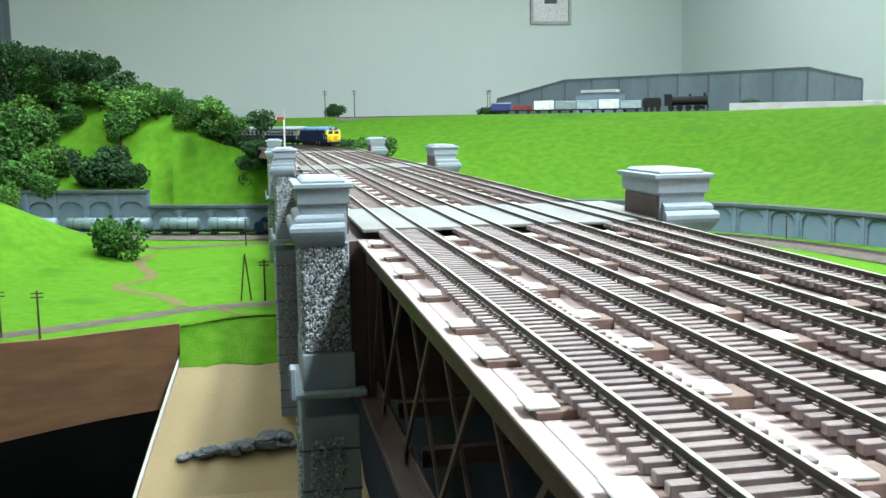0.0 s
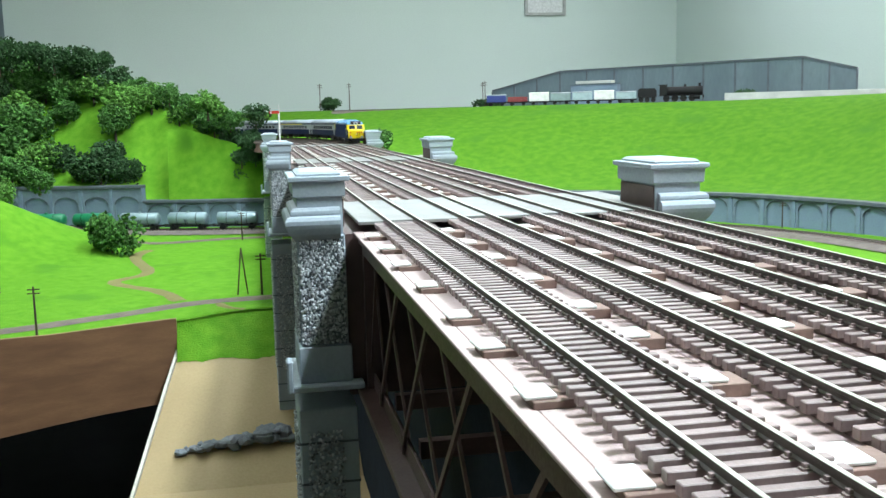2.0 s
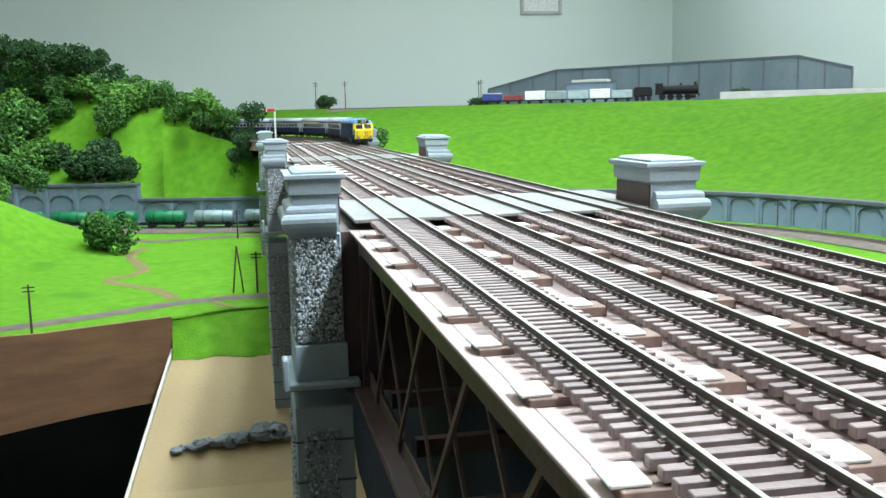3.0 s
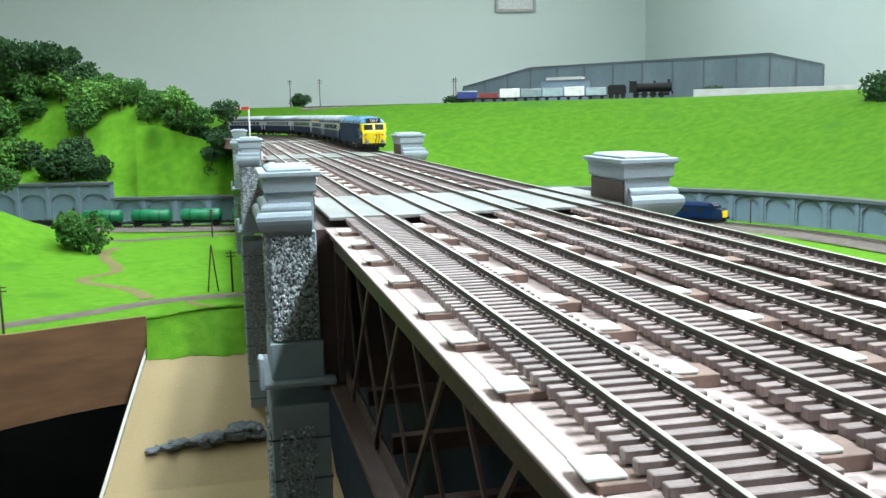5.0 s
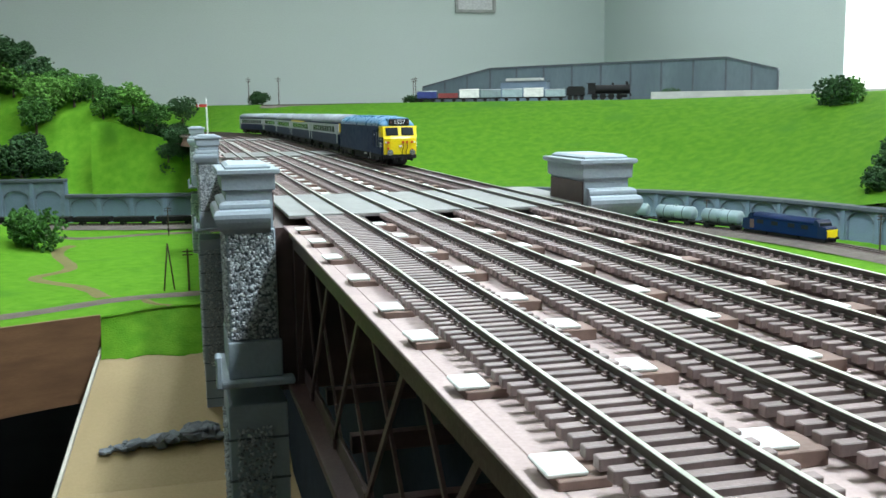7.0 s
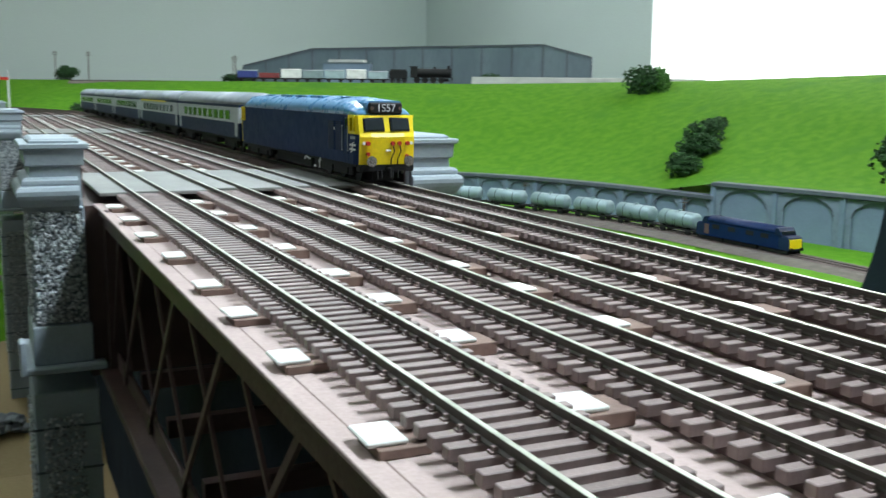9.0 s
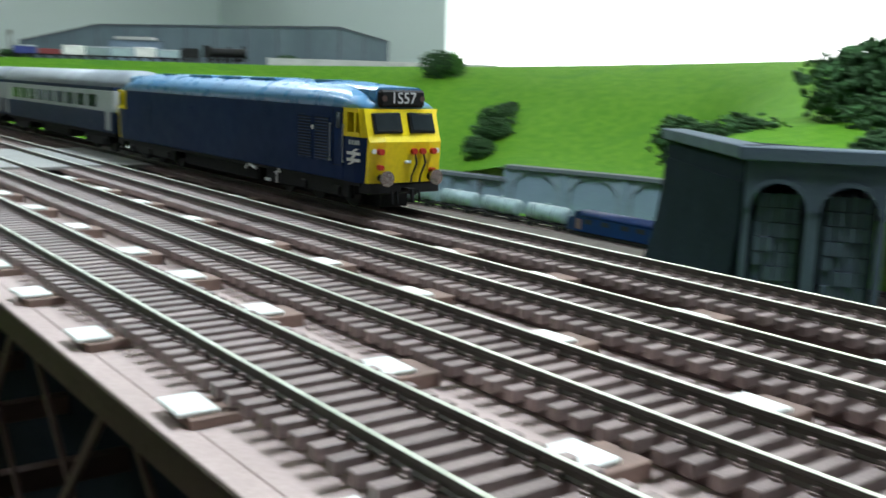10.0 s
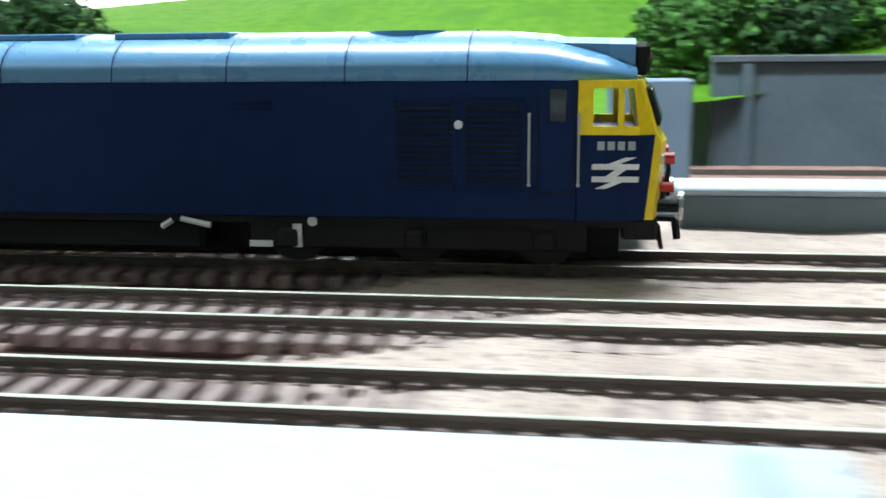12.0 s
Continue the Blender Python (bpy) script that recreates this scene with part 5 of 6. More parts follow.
def box_wagon(material, label, height, name="goods_wagon", L=0.066, cat="wagon", group="goods wagons"):
    e = thing(name, pose(0, 0, 0), label, cat, group)
    h, w = L / 2, 0.0150
    part("body", box(B(), -w, w, -h, h, 0.0135, height, 0.0006), material, e)
    bm = B()
    for y in (-h + 0.001, -h * 0.35, h * 0.35, h - 0.001):
        box(bm, -w - 0.0006, w + 0.0006, y - 0.0009, y + 0.0009, 0.0135, height - 0.001)
    part("strapping", bm, material, e)
    if height > 0.035:
        rows = [[(w * 1.02 * math.cos(a), y, height - 0.0005 + 0.004 * math.sin(a)) for a in [math.pi * k / 8 for k in range(9)]] for y in (-h - 0.0006, h + 0.0006)]
        part("roof", sections(B(), rows), M_COACH_ROOF if material is not M_VAN["white"] else M_VAN["white"], e, smooth=True)
    bm = B()
    box(bm, -w + 0.002, w - 0.002, -h, h, 0.0095, 0.0135)
    for y in (-h * 0.6, h * 0.6):
        for s in (-1, 1):
            box(bm, s * 0.0108 - 0.0007, s * 0.0108 + 0.0007, y - 0.004, y + 0.004, 0.005, 0.0098)
    part("chassis", bm, M_BLACK, e)
    for y in (-h * 0.6, h * 0.6):
        bm = B()
        for s in (-1, 1):
            cyl(bm, (s * 0.0072, y, 0.0062), (s * 0.0094, y, 0.0062), 0.0062, 14)
        cyl(bm, (-0.0094, y, 0.0062), (0.0094, y, 0.0062), 0.0012, 6)
        part("wheelset", bm, M_WHEEL, e)
    for s in (-1, 1):
        for x in (-0.0113, 0.0113):
            part("buffer", cyl(B(), (x, s * h, 0.0125), (x, s * (h + 0.004), 0.0125), 0.0018, 8), M_BLACK, e)
    return e


def steam_engine():
    e = thing("steam_locomotive", pose(0, 0, 0), "black steam locomotive with tender standing in the yard", "locomotive")
    bm = B()
    cyl(bm, (0, -0.02, 0.0305), (0, 0.072, 0.0305), 0.0125, 20)
    cyl(bm, (0, 0.072, 0.0305), (0, 0.088, 0.0305), 0.0130, 20)
    boiler = part("boiler", bm, M_STEAM, e, smooth=False)
    part("chimney", cyl(B(), (0, 0.079, 0.042), (0, 0.079, 0.0515), 0.0038, 14, 0.0046), M_STEAM, boiler)
    part("dome", cyl(B(), (0, 0.035, 0.042), (0, 0.035, 0.0490), 0.0048, 14, 0.0032), M_STEAM, boiler)
    bm = B()
    box(bm, -0.0165, 0.0165, -0.043, -0.020, 0.018, 0.047, 0.0006)
    box(bm, -0.0170, 0.0170, -0.047, -0.018, 0.047, 0.0490, 0.0006)
    part("cab", bm, M_STEAM, e)
    bm = B()
    box(bm, -0.0165, 0.0165, -0.046, 0.092, 0.0165, 0.0182, 0.0003)
    box(bm, -0.0165, 0.0165, 0.088, 0.092, 0.010, 0.0165)
    for s in (-1, 1):
        cyl(bm, (s * 0.0135, 0.060, 0.0110), (s * 0.0135, 0.080, 0.0110), 0.0048, 12)
        box(bm, s * 0.0125, s * 0.0138, -0.025, 0.07, 0.0095, 0.0112)
    part("running_plate", bm, M_STEAM, e)
    for y in (-0.022, 0.004, 0.030, 0.056):
        part("wheelset", cyl(B(), (-0.0094, y, 0.0100), (0.0094, y, 0.0100), 0.0100, 22), M_WHEEL, e)
    bm = B()
    box(bm, -0.0160, 0.0160, -0.110, -0.052, 0.0135, 0.036, 0.0008)
    box(bm, -0.0130, 0.0130, -0.106, -0.056, 0.036, 0.040, 0.001)
    part("tender", bm, M_STEAM, e)
    bm = B()
    for y in (-0.1, -0.081, -0.062):
        cyl(bm, (-0.0094, y, 0.0075), (0.0094, y, 0.0075), 0.0075, 18)
    part("tender_wheels", bm, M_WHEEL, e)
    return e


loco = express_loco()
loco.scale = (0.985, 0.985, 0.985)
coaches = [coach()]
for k in range(4):
    coaches.append(copy_thing(coaches[0], pose(0, 0, 0)))
part("class_stripe", box(B(), -0.01762, 0.01762, -0.12, 0.06, 0.0372, 0.0388), M_YELLOW, coaches[1], "yellow stripe above the windows")
freight = [(small_diesel(), 0.228)]
silver = tank_wagon(M_SILVER, "silver-grey tank wagon in the moving freight train", "silver tank wagons")
green = tank_wagon(M_GREEN, "green tank wagon in the moving freight train", "green tank wagons")
hopper = box_wagon(M_BLACK, "low dark open wagon in the moving freight train", 0.022, "open_wagon", 0.09, "wagon", "open wagons")
freight += [(silver if k == 0 else copy_thing(silver, pose(0, 0, 0)), 0.122) for k in range(6)]
freight += [(green if k == 0 else copy_thing(green, pose(0, 0, 0)), 0.122) for k in range(5)]
freight += [(hopper if k == 0 else copy_thing(hopper, pose(0, 0, 0)), 0.098) for k in range(14)]

# ---- goods yard above the bank ----
yard = Line([(0.2, 3.42), (0.71, 3.29), (1.05, 3.175), (1.38, 3.045), (1.7, 2.83)], 0.077)
yt = thing("yard_track", pose(0, 0, 0), "rusty siding along the top of the green bank", "railway track")
for sgn in (-1, 1):
    part("rail", yard.strip(B(), [(sgn * 0.00825 - 0.0006, -0.004), (sgn * 0.00825 - 0.0006, 0.0), (sgn * 0.00825 + 0.0006, 0.0), (sgn * 0.00825 + 0.0006, -0.004)]), M_RAILSIDE, yt)
part("bed", yard.strip(B(), [(-0.04, -0.012), (-0.022, -0.004), (0.022, -0.004), (0.04, -0.012)]), M_BALLAST_DARK, yt)
s0 = 0.53
for k, (c, hh, lab) in enumerate((("blue", 0.036, "dark blue closed goods van"), ("red", 0.030, "dark red open goods wagon"), ("white", 0.040, "white closed goods van"), ("grey", 0.038, "grey-green closed goods van"), ("pale", 0.039, "pale blue-grey goods van"), ("white", 0.041, "white closed goods van"), ("pale", 0.036, "pale grey goods wagon"))):
    wgn = box_wagon(M_VAN[c], lab + " standing in the yard", hh)
    wgn.matrix_basis = yard.seat(s0 + k * 0.0725 + 0.035, 0.03)
eng = steam_engine()
eng.matrix_basis = yard.seat(s0 + 7 * 0.0725 + 0.118, 0.06)
eng.scale = (1.1, 1.06, 1.16)


def shed():
    e = thing("goods_shed", pose(0, 0, 0), "long grey low-relief industrial shed behind the yard", "shed")
    P = [((0.846, 3.738), 0.137), ((1.06, 3.55), 0.199), ((1.68, 2.93), 0.208), ((1.81, 2.83), 0.166)]
    z0 = 0.07
    for k, (a, b) in enumerate(zip(P, P[1:])):
        (ax, ay), az = a
        (bx, by), bz = b
        d = Vector((bx - ax, by - ay, 0)).normalized()
        nrm = Vector((-d.y, d.x, 0)) * 0.06
        bm = B()
        lo = [(ax, ay), (bx, by), (bx + nrm.x, by + nrm.y), (ax + nrm.x, ay + nrm.y)]
        hi = [az, bz, bz, az]
        v0 = [bm.verts.new((x, y, z0)) for x, y in lo]
        v1 = [bm.verts.new((x, y, z)) for (x, y), z in zip(lo, hi)]
        bm.faces.new(v0[::-1])
        bm.faces.new(v1)
        for i in range(4):
            bm.faces.new((v0[i], v0[(i + 1) % 4], v1[(i + 1) % 4], v1[i]))
        part("wall", bm, M_SHED, e)
        L = math.dist((ax, ay), (bx, by))
        ang = math.degrees(math.atan2(by - ay, bx - ax))
        n = max(2, round(L / 0.105))
        for i in range(n + 1):
            t = i / n
            x, y, zt = ax + (bx - ax) * t, ay + (by - ay) * t, az + (bz - az) * t
            if zt - z0 > 0.055:
                part("pilaster", box(B(), -0.003, 0.003, -0.003, 0.001, 0, zt - z0 - 0.002), M_SHEDDARK, e, m=pose(x, y, z0, 0, 0, ang))
        bm = B()
        v = [bm.verts.new(q) for q in ((ax - nrm.x * 0.07, ay - nrm.y * 0.07, az - 0.001), (bx - nrm.x * 0.07, by - nrm.y * 0.07, bz - 0.001), (bx + nrm.x, by + nrm.y, bz - 0.001), (ax + nrm.x, ay + nrm.y, az - 0.001),
                                       (ax - nrm.x * 0.07, ay - nrm.y * 0.07, az + 0.005), (bx - nrm.x * 0.07, by - nrm.y * 0.07, bz + 0.005), (bx + nrm.x, by + nrm.y, bz + 0.005), (ax + nrm.x, ay + nrm.y, az + 0.005))]
        for f in ((3, 2, 1, 0), (4, 5, 6, 7), (0, 1, 5, 4), (1, 2, 6, 5), (2, 3, 7, 6), (3, 0, 4, 7)):
            bm.faces.new([v[i] for i in f])
        part("roof_edge", bm, M_SHEDDARK, e)
    # grey-blue goods office in front
    o = thing("yard_office", pose(1.13, 3.36, 0.07, 0, 0, -36), "small flat-roofed grey-blue office in the yard", "building")
    part("wall", box(B(), -0.085, 0.085, -0.02, 0.02, 0, 0.075), M_RWALL, o)
    part("roof", box(B(), -0.065, 0.065, -0.025, 0.022, 0.079, 0.089, 0.001), M_CONC, o)
    part("parapet", box(B(), -0.088, 0.088, -0.023, 0.022, 0.075, 0.079), M_SHED, o)
    return e


shed()
solid("platform_wall", box(B(), 1.42, 2.2, 2.95, 2.98, 0.06, 0.10, 0.001), M_CONC, "low pale concrete wall in the yard", "wall")
scene.objects["platform_wall"].matrix_basis = Matrix.Translation((1.42, 2.95, 0)) @ Matrix.Rotation(radians(-25), 4, "Z") @ Matrix.Translation((-1.42, -2.95, 0))

# ---- twin-arched overbridge beside the lower line ----


def portal():
    e = thing("tunnel_portal", pose(0, 0, 0), "dark stone bridge abutment with two arched recesses", "bridge", kind="structure")
    A, C, D = Vector((0.83, 0.735, 0)), Vector((0.656, 0.497, 0)), Vector((0.72, 0.40, 0))
    zt = -0.012
    H = zt - LOW
    back = [(0.83, 0.735), (0.66, 0.499), (0.724, 0.403), (0.95, 0.55)]
    # walls: north face over the line with shade in its colour, arch face with two recesses
    ang = math.degrees(math.atan2((C - A).y, (C - A).x))
    LL = (C - A).length
    m = pose(*(A + C) / 2 + Vector((0, 0, LOW)), 0, 0, ang)
    part("side_wall", box(B(), -LL / 2, LL / 2, -0.002, 0.02, 0, H), M_PORTAL_SHADE, e, m=m)
    part("side_coping", box(B(), -LL / 2 - 0.006, LL / 2 + 0.002, -0.008, 0.02, H, H + 0.012, 0.001), M_PORTAL, e, m=m)
    ang = math.degrees(math.atan2((D - C).y, (D - C).x))
    LL = (D - C).length
    m = pose(*(C + D) / 2 + Vector((0, 0, LOW)), 0, 0, ang)
    for s in (-1, 1):
        mm = m @ pose(s * LL / 4, 0, 0)
        part("arch_face", arch_panel(LL / 2, H, LL * 0.40, H * 0.80, 0.012, 14, 1.0), M_PORTAL, e, m=mm)
        part("arch_ring", arch_ring(LL * 0.40, H * 0.80, 0.0145, 0.004, 14, 1.0), M_PORTAL, e, m=mm)
        part("recess_back", box(B(), -LL * 0.22, LL * 0.22, 0.05, 0.055, 0, H * 0.99), M_PORTAL_SHADE, e, m=mm)
        # pillar face low in each opening, with rough blocks
        bm = B()
        r = random.Random(3)
        for row in range(14):
            for c in range(4):
                box(bm, -LL * 0.165 + c * LL * 0.083 + r.uniform(0, 0.001), -LL * 0.165 + (c + 1) * LL * 0.083 - 0.0007, -0.002 - r.uniform(0, 0.003), 0.05, row * H * 0.062, (row + 1) * H * 0.062 - 0.0007)
        part("stone_infill", bm, M_PORTAL, e, m=mm)
    part("coping", box(B(), -LL / 2 - 0.006, LL / 2 + 0.004, -0.018, 0.02, H, H + 0.012, 0.001), M_PORTAL, e, m=m)
    # wing wall that sweeps out towards the foot
    bm = B()
    d = (A - C).normalized()
    out = Vector((-d.y, d.x, 0))
    rows = []
    for k in range(9):
        t = k / 8
        f = 0.036 * (1 - t) ** 2.4 + 0.0035
        rows.append([(p.x, p.y, LOW + H * 0.9 * t) for p in (A, C, C + out * f, A + out * (f + 0.01 * (1 - t)))])
    sections(bm, rows)
    part("wing_wall", bm, M_PORTAL_SHADE, e)
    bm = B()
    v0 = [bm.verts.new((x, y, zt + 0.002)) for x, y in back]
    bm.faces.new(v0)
    part("top", bm, M_PORTAL_SHADE, e)
    return e


portal()
# walls and pillar near the end of the lower line
solid("pillar_wall", box(B(), 0.89, 0.93, -0.255, -0.175, LOW, 0.012, 0.002), M_RWALL, "square blue-grey stone pillar", "pillar")
solid("siding_bed", sheet(B(), lambda u, v: (0.72 + 0.40 * u, -1.5 + 1.24 * v, -0.097 - 0.10 * (1 - smooth(u / 0.25)) + 0.001 * noise.noise(Vector((u * 20, v * 60, 7)))), 16, 40), M_BALLAST_RED, "brown ballast bed before the yard wall", "trackbed", kind="structure", smooth=True)
sd = thing("siding_track", pose(0, 0, -0.0965), "rusty siding rails on brown ballast by the yard wall", "railway track")
for x in (0.93, 0.9465, 1.03, 1.0465):
    part("rail", box(B(), x - 0.0008, x + 0.0008, -1.5, -0.27, 0, 0.004), M_RAILSIDE, sd)
yw = thing("yard_wall", pose(1.12, -0.9, LOW), "tall blue-grey panelled wall behind the lower line", "wall", kind="structure")
part("slab", box(B(), 0, 0.02, -0.6, 0.6, 0, 0.245, 0.001), M_YARDWALL, yw)
part("coping", box(B(), -0.006, 0.026, -0.6, 0.6, 0.245, 0.253, 0.001), M_SHEDDARK, yw)
for k in range(8):
    part("pilaster", box(B(), -0.005, 0, -0.56 + k * 0.16 - 0.006, -0.56 + k * 0.16 + 0.006, 0, 0.245), M_YARDWALL, yw)

# ---- small things ----


def signal():
    e = thing("signal_post", pose(-0.0235, 1.985, -0.0042), "white semaphore signal post with red arm", "signal")
    part("post", box(B(), -0.0016, 0.0016, -0.0016, 0.0016, 0, 0.082, 0.0003), M_WHITE, e)
    part("arm", box(B(), -0.019, 0.001, -0.003, -0.0022, 0.069, 0.0745), M_RED, e, "red signal arm")
    part("arm_stripe", box(B(), -0.0165, -0.0145, -0.0034, -0.003, 0.069, 0.0745), M_WHITE, e)
    part("finial", cyl(B(), (0, 0, 0.082), (0, 0, 0.088), 0.0014, 8, 0.0003), M_WHITE, e)
    return e


signal()


def pole(x, y, z, hgt, lab="thin dark telegraph pole with short arms"):
    e = thing("telegraph_pole", pose(x, y, z), lab, "telegraph pole", "telegraph poles")
    part("mast", cyl(B(), (0, 0, 0), (0, 0, hgt), 0.0017, 8, 0.0012), M_TRUNK, e)
    for k, zz in enumerate((hgt * 0.93, hgt * 0.85)):
        part("cross_arm", box(B(), -0.008, 0.008, -0.0008, 0.0008, zz, zz + 0.0015), M_TRUNK, e)
    return e


for x, y in ((-0.425, 1.345), (-0.372, 1.325), (-0.075, 1.545), (-0.112, 2.28)):
    pole(x, y, ground_z(x, y), 0.066)
pole(1.16, 1.50, LOW, 0.075)
pole(1.10, 2.02, LOW, 0.06)
for x, y in ((-0.36, 3.42), (0.16, 3.45), (0.26, 3.43), (0.76, 3.5), (0.775, 3.6)):
    pole(x, y, 0.075, 0.095)
# pair of leaning props by the meadow lane
bm = B()
cyl(bm, (-0.008, 0, 0), (0, 0, 0.075), 0.0012, 6)
cyl(bm, (0.008, 0, 0), (0, 0, 0.075), 0.0012, 6)
ap = solid("a_frame_pole", bm, M_TRUNK, "dark A-shaped wooden pole on the meadow", "pole")
ap.matrix_basis = pose(-0.105, 1.55, LOW)
# rubble at the pier's foot
bm = B()
r = random.Random(11)
for k in range(110):
    t = r.random()
    s = 0.003 + 0.006 * r.random() * (0.4 + t)
    bmesh.ops.create_icosphere(bm, subdivisions=1, radius=s, matrix=Matrix.Translation((-0.188 + 0.14 * t, 1.175 + 0.02 * t + r.uniform(-0.012, 0.012) * (0.3 + t), -0.349 + 0.016 * r.random() * t)) @ Matrix.Diagonal((r.uniform(0.7, 1.6), r.uniform(0.7, 1.3), r.uniform(0.5, 1.1), 1)))
for v in bm.verts:
    v.co += 0.003 * noise.noise_vector(v.co * 120)
solid("rubble", bm, M_ROCK, "heap of dark grey broken rock by the pier", "rocks", kind="stuff")

# ---- trees and bushes: foam-foliage clumps on short trunks ----


def crown_mesh(seed, r, lobes, material, flat=0.85):
    """Many small uneven clumps over a few lobes, with gaps between."""
    rr = random.Random(seed)
    bm = B()
    centres = []
    for k in range(lobes):
        a, q = rr.uniform(0, 6.283), rr.uniform(0.1, 0.60) * r
        centres.append((Vector((q * math.cos(a), q * math.sin(a), rr.uniform(-0.4, 0.5) * r * flat)), rr.uniform(0.40, 0.62) * r))
    verts, faces = [], []
    ico = bmesh.new()
    bmesh.ops.create_icosphere(ico, subdivisions=1, radius=1.0)
    bmesh.ops.delete(ico, geom=[v for v in ico.verts if v.co.z < -0.8], context="VERTS")
    base = [v.co.copy() for v in ico.verts]
    tri = [[v.index for v in f.verts] for f in ico.faces]
    ico.free()
    for c, cr in centres:
        for k in range(165):
            d = Vector((rr.gauss(0, 1), rr.gauss(0, 1), rr.gauss(0.2, 1))).normalized()
            p = c + d * cr * rr.uniform(0.6, 1.08)
            s = r * rr.uniform(0.030, 0.080)
            m = Euler((rr.uniform(0, 6), rr.uniform(0, 6), 0)).to_matrix() @ Matrix.Diagonal((rr.uniform(0.6, 1.5), rr.uniform(0.6, 1.4), rr.uniform(0.5, 1.1)))
            o = len(verts)
            for b in base:
                v = p + m @ (b * s)
                verts.append(v + r * 0.05 * noise.noise_vector(v * (16 / r)))
            faces += [[o + i for i in t] for t in tri]
    bm.free()
    me = bpy.data.meshes.new("crown")
    me.from_pydata(verts, [], faces)
    me.materials.append(material)
    return me


CROWNS = [crown_mesh(k, 0.05, 6, M_LEAF[k % 3]) for k in range(6)]
TRUNK = mesh_of("trunk", cyl(B(), (0, 0, -0.03), (0, 0, 0.04), 0.004, 8, 0.002), M_TRUNK)


def tree(x, y, z, size, kind, name="tree", label="", sq=1.0):
    e = thing(name, pose(x, y, z), label or ("dark green foam-foliage tree on the grass hill", "mid green bushy foam-foliage tree on the hill")[kind % 2], name, name + "s of the layout")
    k = size / 0.05
    part("trunk", TRUNK, None, e, m=Matrix.Diagonal((k, k, k * 0.7, 1)))
    part("crown", CROWNS[kind % 6], None, e, m=pose(0, 0, size * 0.62 * sq, 0, 0, (kind * 77 + x * 900) % 360) @ Matrix.Diagonal((k * 1.28, k * 1.28, k * sq * 1.2, 1)))
    return e


r = random.Random(21)
# x, y, z of the foot, size and kind
WOOD = [
    (-0.091, 2.660, -0.019, 0.036, 1), (-0.066, 2.662, 0.047, 0.033, 4), (-0.189, 2.654, 0.075, 0.041, 2), (-0.181, 2.812, 0.020, 0.039, 0), (-0.133, 2.661, 0.040, 0.033, 3),
    (-0.277, 2.852, 0.057, 0.035, 5), (-0.240, 2.861, 0.064, 0.040, 0), (-0.285, 2.655, 0.111, 0.030, 3), (-0.356, 2.919, 0.095, 0.049, 2), (-0.405, 2.998, 0.119, 0.042, 0),
    (-0.476, 3.112, 0.149, 0.044, 3), (-0.433, 2.934, 0.084, 0.058, 5), (-0.455, 2.888, 0.026, 0.052, 0), (-0.603, 3.009, 0.073, 0.042, 3), (-0.526, 3.024, 0.124, 0.051, 2),
    (-0.604, 3.100, 0.154, 0.052, 0), (-0.672, 3.090, 0.136, 0.052, 3), (-0.547, 3.017, 0.208, 0.051, 4), (-0.506, 3.030, 0.202, 0.037, 1), (-0.627, 3.007, 0.217, 0.042, 4),
    (-0.667, 3.003, 0.228, 0.037, 1), (-0.737, 2.985, 0.225, 0.042, 4), (-0.755, 3.174, 0.186, 0.050, 3), (-0.598, 2.863, -0.060, 0.045, 4), (-0.482, 2.740, -0.099, 0.062, 1),
    (-0.417, 2.729, -0.098, 0.043, 4), (-0.535, 2.782, -0.095, 0.039, 1), (-0.471, 2.823, -0.049, 0.040, 4), (-0.061, 2.668, -0.068, 0.021, 1), (-0.061, 2.669, -0.131, 0.018, 4),
    (-0.811, 3.126, 0.149, 0.072, 0), (-0.768, 2.974, 0.217, 0.051, 4), (-0.753, 3.008, 0.047, 0.072, 2), (-0.704, 2.957, 0.007, 0.067, 0), (-0.753, 2.906, -0.053, 0.070, 3),
    (-0.670, 2.844, -0.082, 0.062, 5), (-0.715, 2.786, -0.108, 0.057, 0), (-0.558, 2.344, -0.086, 0.032, 3), (-0.633, 2.326, -0.115, 0.035, 2), (-0.787, 2.959, -0.007, 0.085, 0),
]
for x, y, z, q, k in WOOD:
    tree(x, y, z - 0.006, q, k, sq=r.uniform(0.85, 1.05))
for x, y, z, q, k in ((-0.20, 2.86, 0.04, 0.04, 3), (-0.26, 2.88, 0.06, 0.045, 0), (-0.33, 2.95, 0.08, 0.05, 1), (-0.40, 2.98, 0.10, 0.05, 3), (-0.47, 3.02, 0.13, 0.055, 1), (-0.56, 3.1, 0.16, 0.06, 4), (-0.65, 3.15, 0.18, 0.06, 1), (-0.75, 3.2, 0.2, 0.065, 4), (-0.72, 3.1, 0.15, 0.06, 3),
                      (-0.62, 3.05, 0.11, 0.05, 0), (-0.80, 3.05, 0.12, 0.06, 1), (-0.88, 3.1, 0.14, 0.07, 3), (-0.85, 2.95, 0.03, 0.06, 0), (-0.13, 2.70, -0.02, 0.035, 4), (-0.115, 2.66, -0.07, 0.03, 1), (-0.11, 2.64, -0.11, 0.025, 4), (-0.16, 2.8, 0.02, 0.04, 1)):
    tree(x, y, z - 0.006, q, k)
tree(-0.375, 2.09, ground_z(-0.375, 2.09) - 0.01, 0.044, 0, "bush", "round mid green bush on the meadow", 1.25)
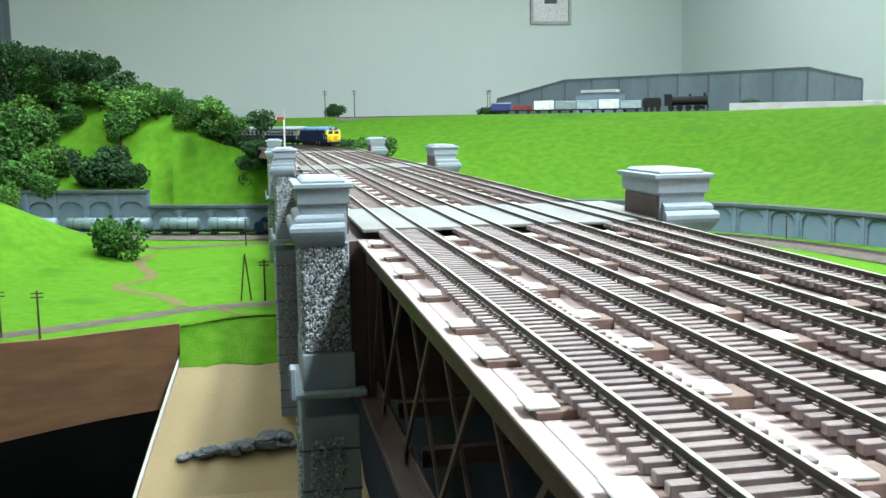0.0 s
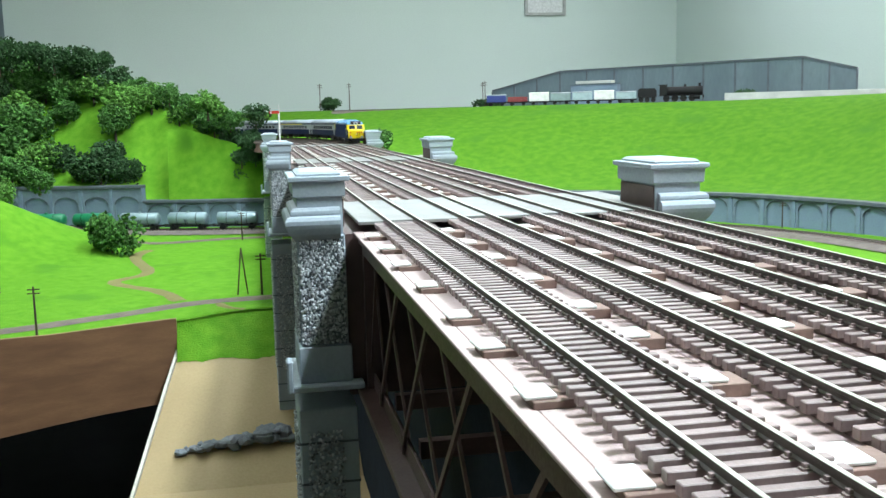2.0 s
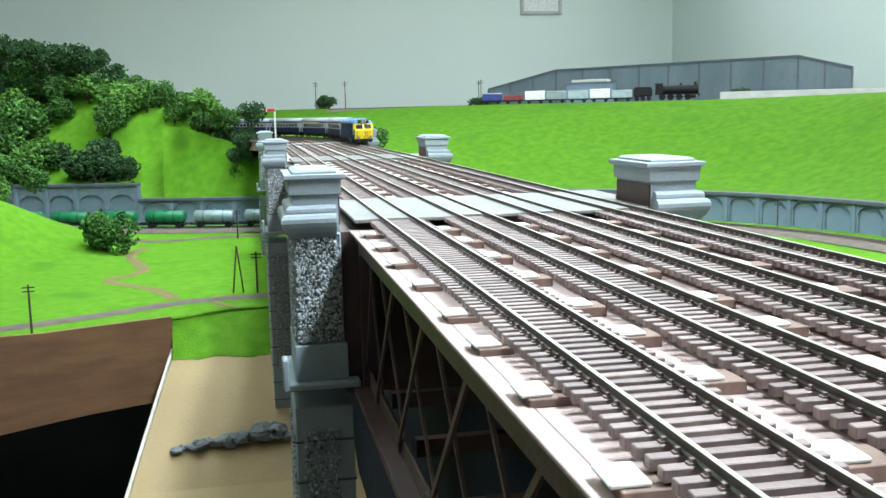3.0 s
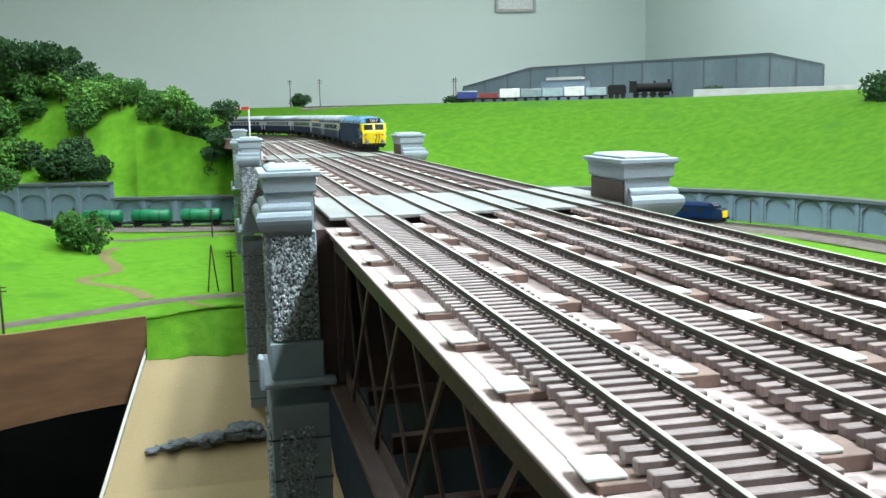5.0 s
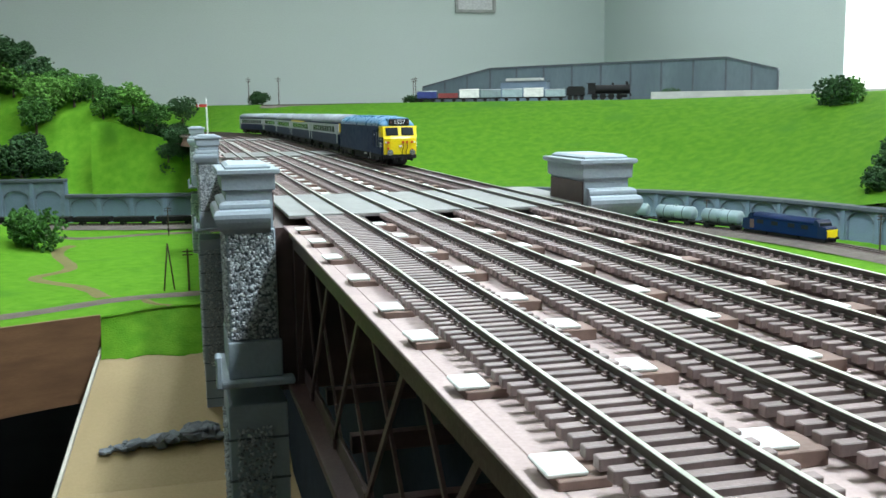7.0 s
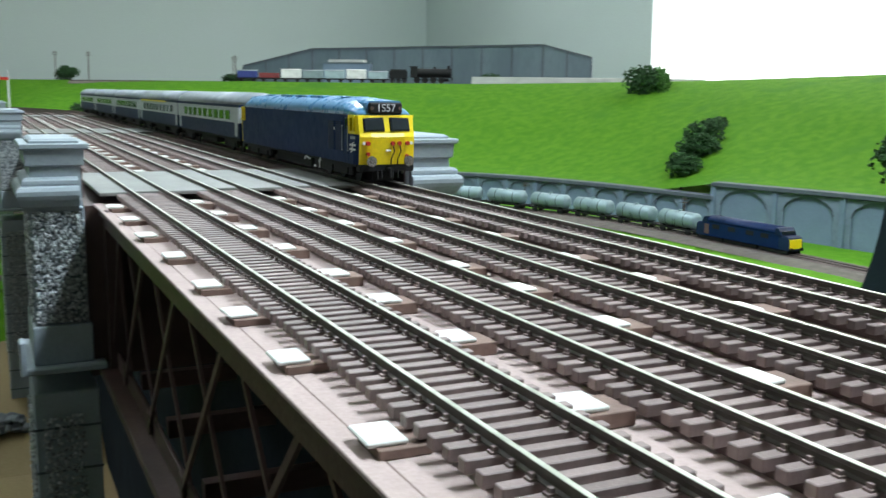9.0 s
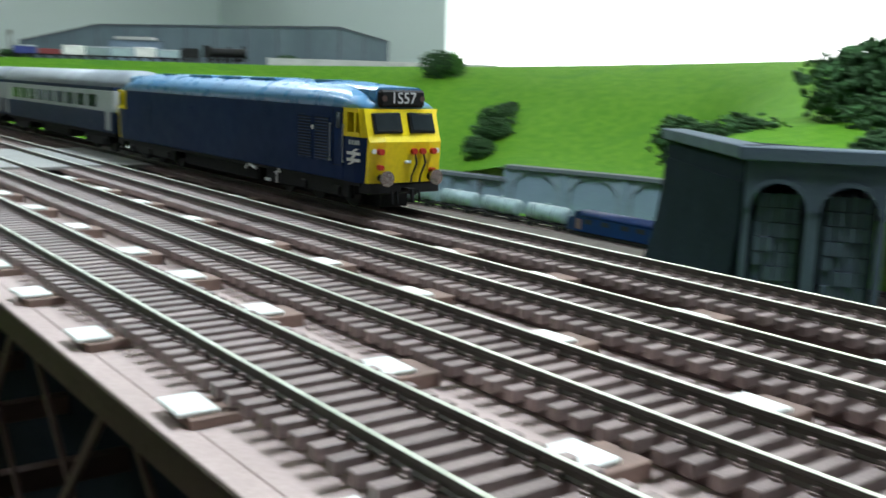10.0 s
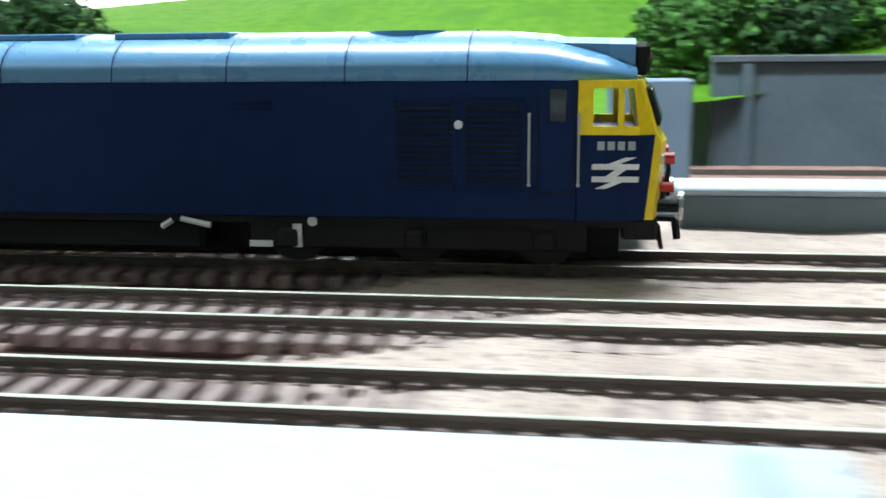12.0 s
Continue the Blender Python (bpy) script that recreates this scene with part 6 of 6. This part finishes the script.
# bushes on the bank and round the tunnel: x, y, z, size, kind, squash
for x, y, z, q, k, sq in ((1.64, 2.31, 0.045, 0.05, 4, 1.0), (1.68, 2.28, 0.05, 0.04, 3, 1.1), (1.33, 1.725, -0.14, 0.042, 1, 0.9), (1.40, 1.77, -0.105, 0.045, 1, 0.9), (1.46, 1.815, -0.075, 0.042, 4, 0.9), (1.54, 1.86, -0.045, 0.036, 1, 0.7),
                          (0.93, 0.80, -0.055, 0.05, 1, 0.8), (1.00, 0.74, -0.05, 0.05, 4, 0.8), (1.07, 0.66, 0.0, 0.055, 1, 1.2), (1.13, 0.63, 0.01, 0.05, 4, 1.5), (1.04, 0.58, -0.02, 0.05, 1, 0.9), (1.20, 0.55, 0.02, 0.055, 1, 1.2), (1.24, 0.52, 0.01, 0.04, 4, 1.0),
                          (0.80, 0.44, -0.04, 0.036, 1, 0.9), (0.86, 0.42, -0.035, 0.038, 4, 0.9), (0.785, 0.262, -0.082, 0.034, 1, 1.1), (0.79, 0.285, -0.060, 0.036, 4, 1.0), (0.90, 0.265, -0.035, 0.042, 1, 1.1), (0.94, 0.24, -0.012, 0.036, 4, 0.9),
                          (1.60, -0.14, 0.07, 0.055, 1, 0.9), (1.62, -0.22, 0.07, 0.055, 4, 0.9), (1.22, -0.28, 0.0, 0.06, 3, 1.1), (1.30, -0.36, 0.02, 0.07, 0, 1.1), (1.33, -0.47, 0.03, 0.07, 3, 1.0), (1.28, -0.58, 0.03, 0.07, 1, 1.0), (1.36, -0.68, 0.04, 0.075, 0, 1.0), (1.24, -0.42, 0.02, 0.055, 4, 1.0), (1.42, -0.30, 0.03, 0.06, 1, 1.0),
                          (0.20, 3.62, 0.072, 0.04, 1, 0.8), (0.79, 3.52, 0.06, 0.06, 1, 0.5), (1.5, 2.97, 0.072, 0.03, 4, 0.8), (-0.088, 2.594, -0.030, 0.026, 4, 1.0), (-0.108, 2.600, -0.062, 0.026, 1, 1.0), (-0.072, 2.592, -0.060, 0.022, 1, 1.0), (0.245, 2.72, -0.05, 0.05, 0, 0.8), (0.19, 2.86, -0.03, 0.035, 4, 0.7)):
    tree(x, y, z, q, k, "bush", "dark green foam-foliage bush on the grass bank", sq)
hs = thing("small_house", pose(1.50, 0.79, 0.03, 0, 0, 25), "small dark brick house among trees on the bank", "house")
part("wall", box(B(), -0.05, 0.05, -0.035, 0.035, 0, 0.06), M_BRICK, hs)
part("roof", extrude_profile(B(), [(-0.056, 0.058), (0.0, 0.095), (0.056, 0.058)], -0.04, 0.04), M_SHEDDARK, hs)
part("chimney", box(B(), -0.03, -0.018, -0.008, 0.008, 0.07, 0.112), M_BRICK, hs)

# ---- what moves ----
main = Line([(TRACKS[3], -1.6), (TRACKS[3], -0.8), (TRACKS[3], 0.0), (TRACKS[3], 0.7), (TRACKS[3], 1.3), (TRACKS[3], 1.75), (TRACKS[3], 2.05)] + [(p.x, p.y) for p in [far_lines[3].at(s) for s in (0.83, 1.0, 1.2, 1.4, 1.6, 1.8, 2.2, 2.6)]], 0)
SPEED = 0.2155


def seat_main(s, half):
    """On the main line, heading towards the near end."""
    f, b = main.at(s - half), main.at(s + half)
    d, m = f - b, (f + b) / 2
    return pose(m.x, m.y, m.z, 0, 0, math.degrees(math.atan2(-d.x, d.y)))


def motions():
    times = [0.5 * k for k in range(25)]
    nose = lambda t: 1.6 + 0.3725 + SPEED * (9.5 - t)
    walk(loco, [(t, seat_main(nose(t) + 0.135, 0.09)) for t in times])
    for k, c in enumerate(coaches):
        walk(c, [(t, seat_main(nose(t) + 0.270 + 0.008 + 0.131 + k * 0.269, 0.09)) for t in times])
    front = lambda t: low_front + FREIGHT_SPEED * (t - 9.5)
    back = 0.0
    for ob, length in freight:
        walk(ob, [(t, low.seat(front(t) - back - length / 2, length * 0.33)) for t in times])
        back += length + 0.004


FREIGHT_SPEED = 0.205
low_front = min(range(len(low.p)), key=lambda k: (low.p[k] - Vector((1.145, 1.08, low.p[k].z))).length)
low_front = low.s[low_front]
motions()
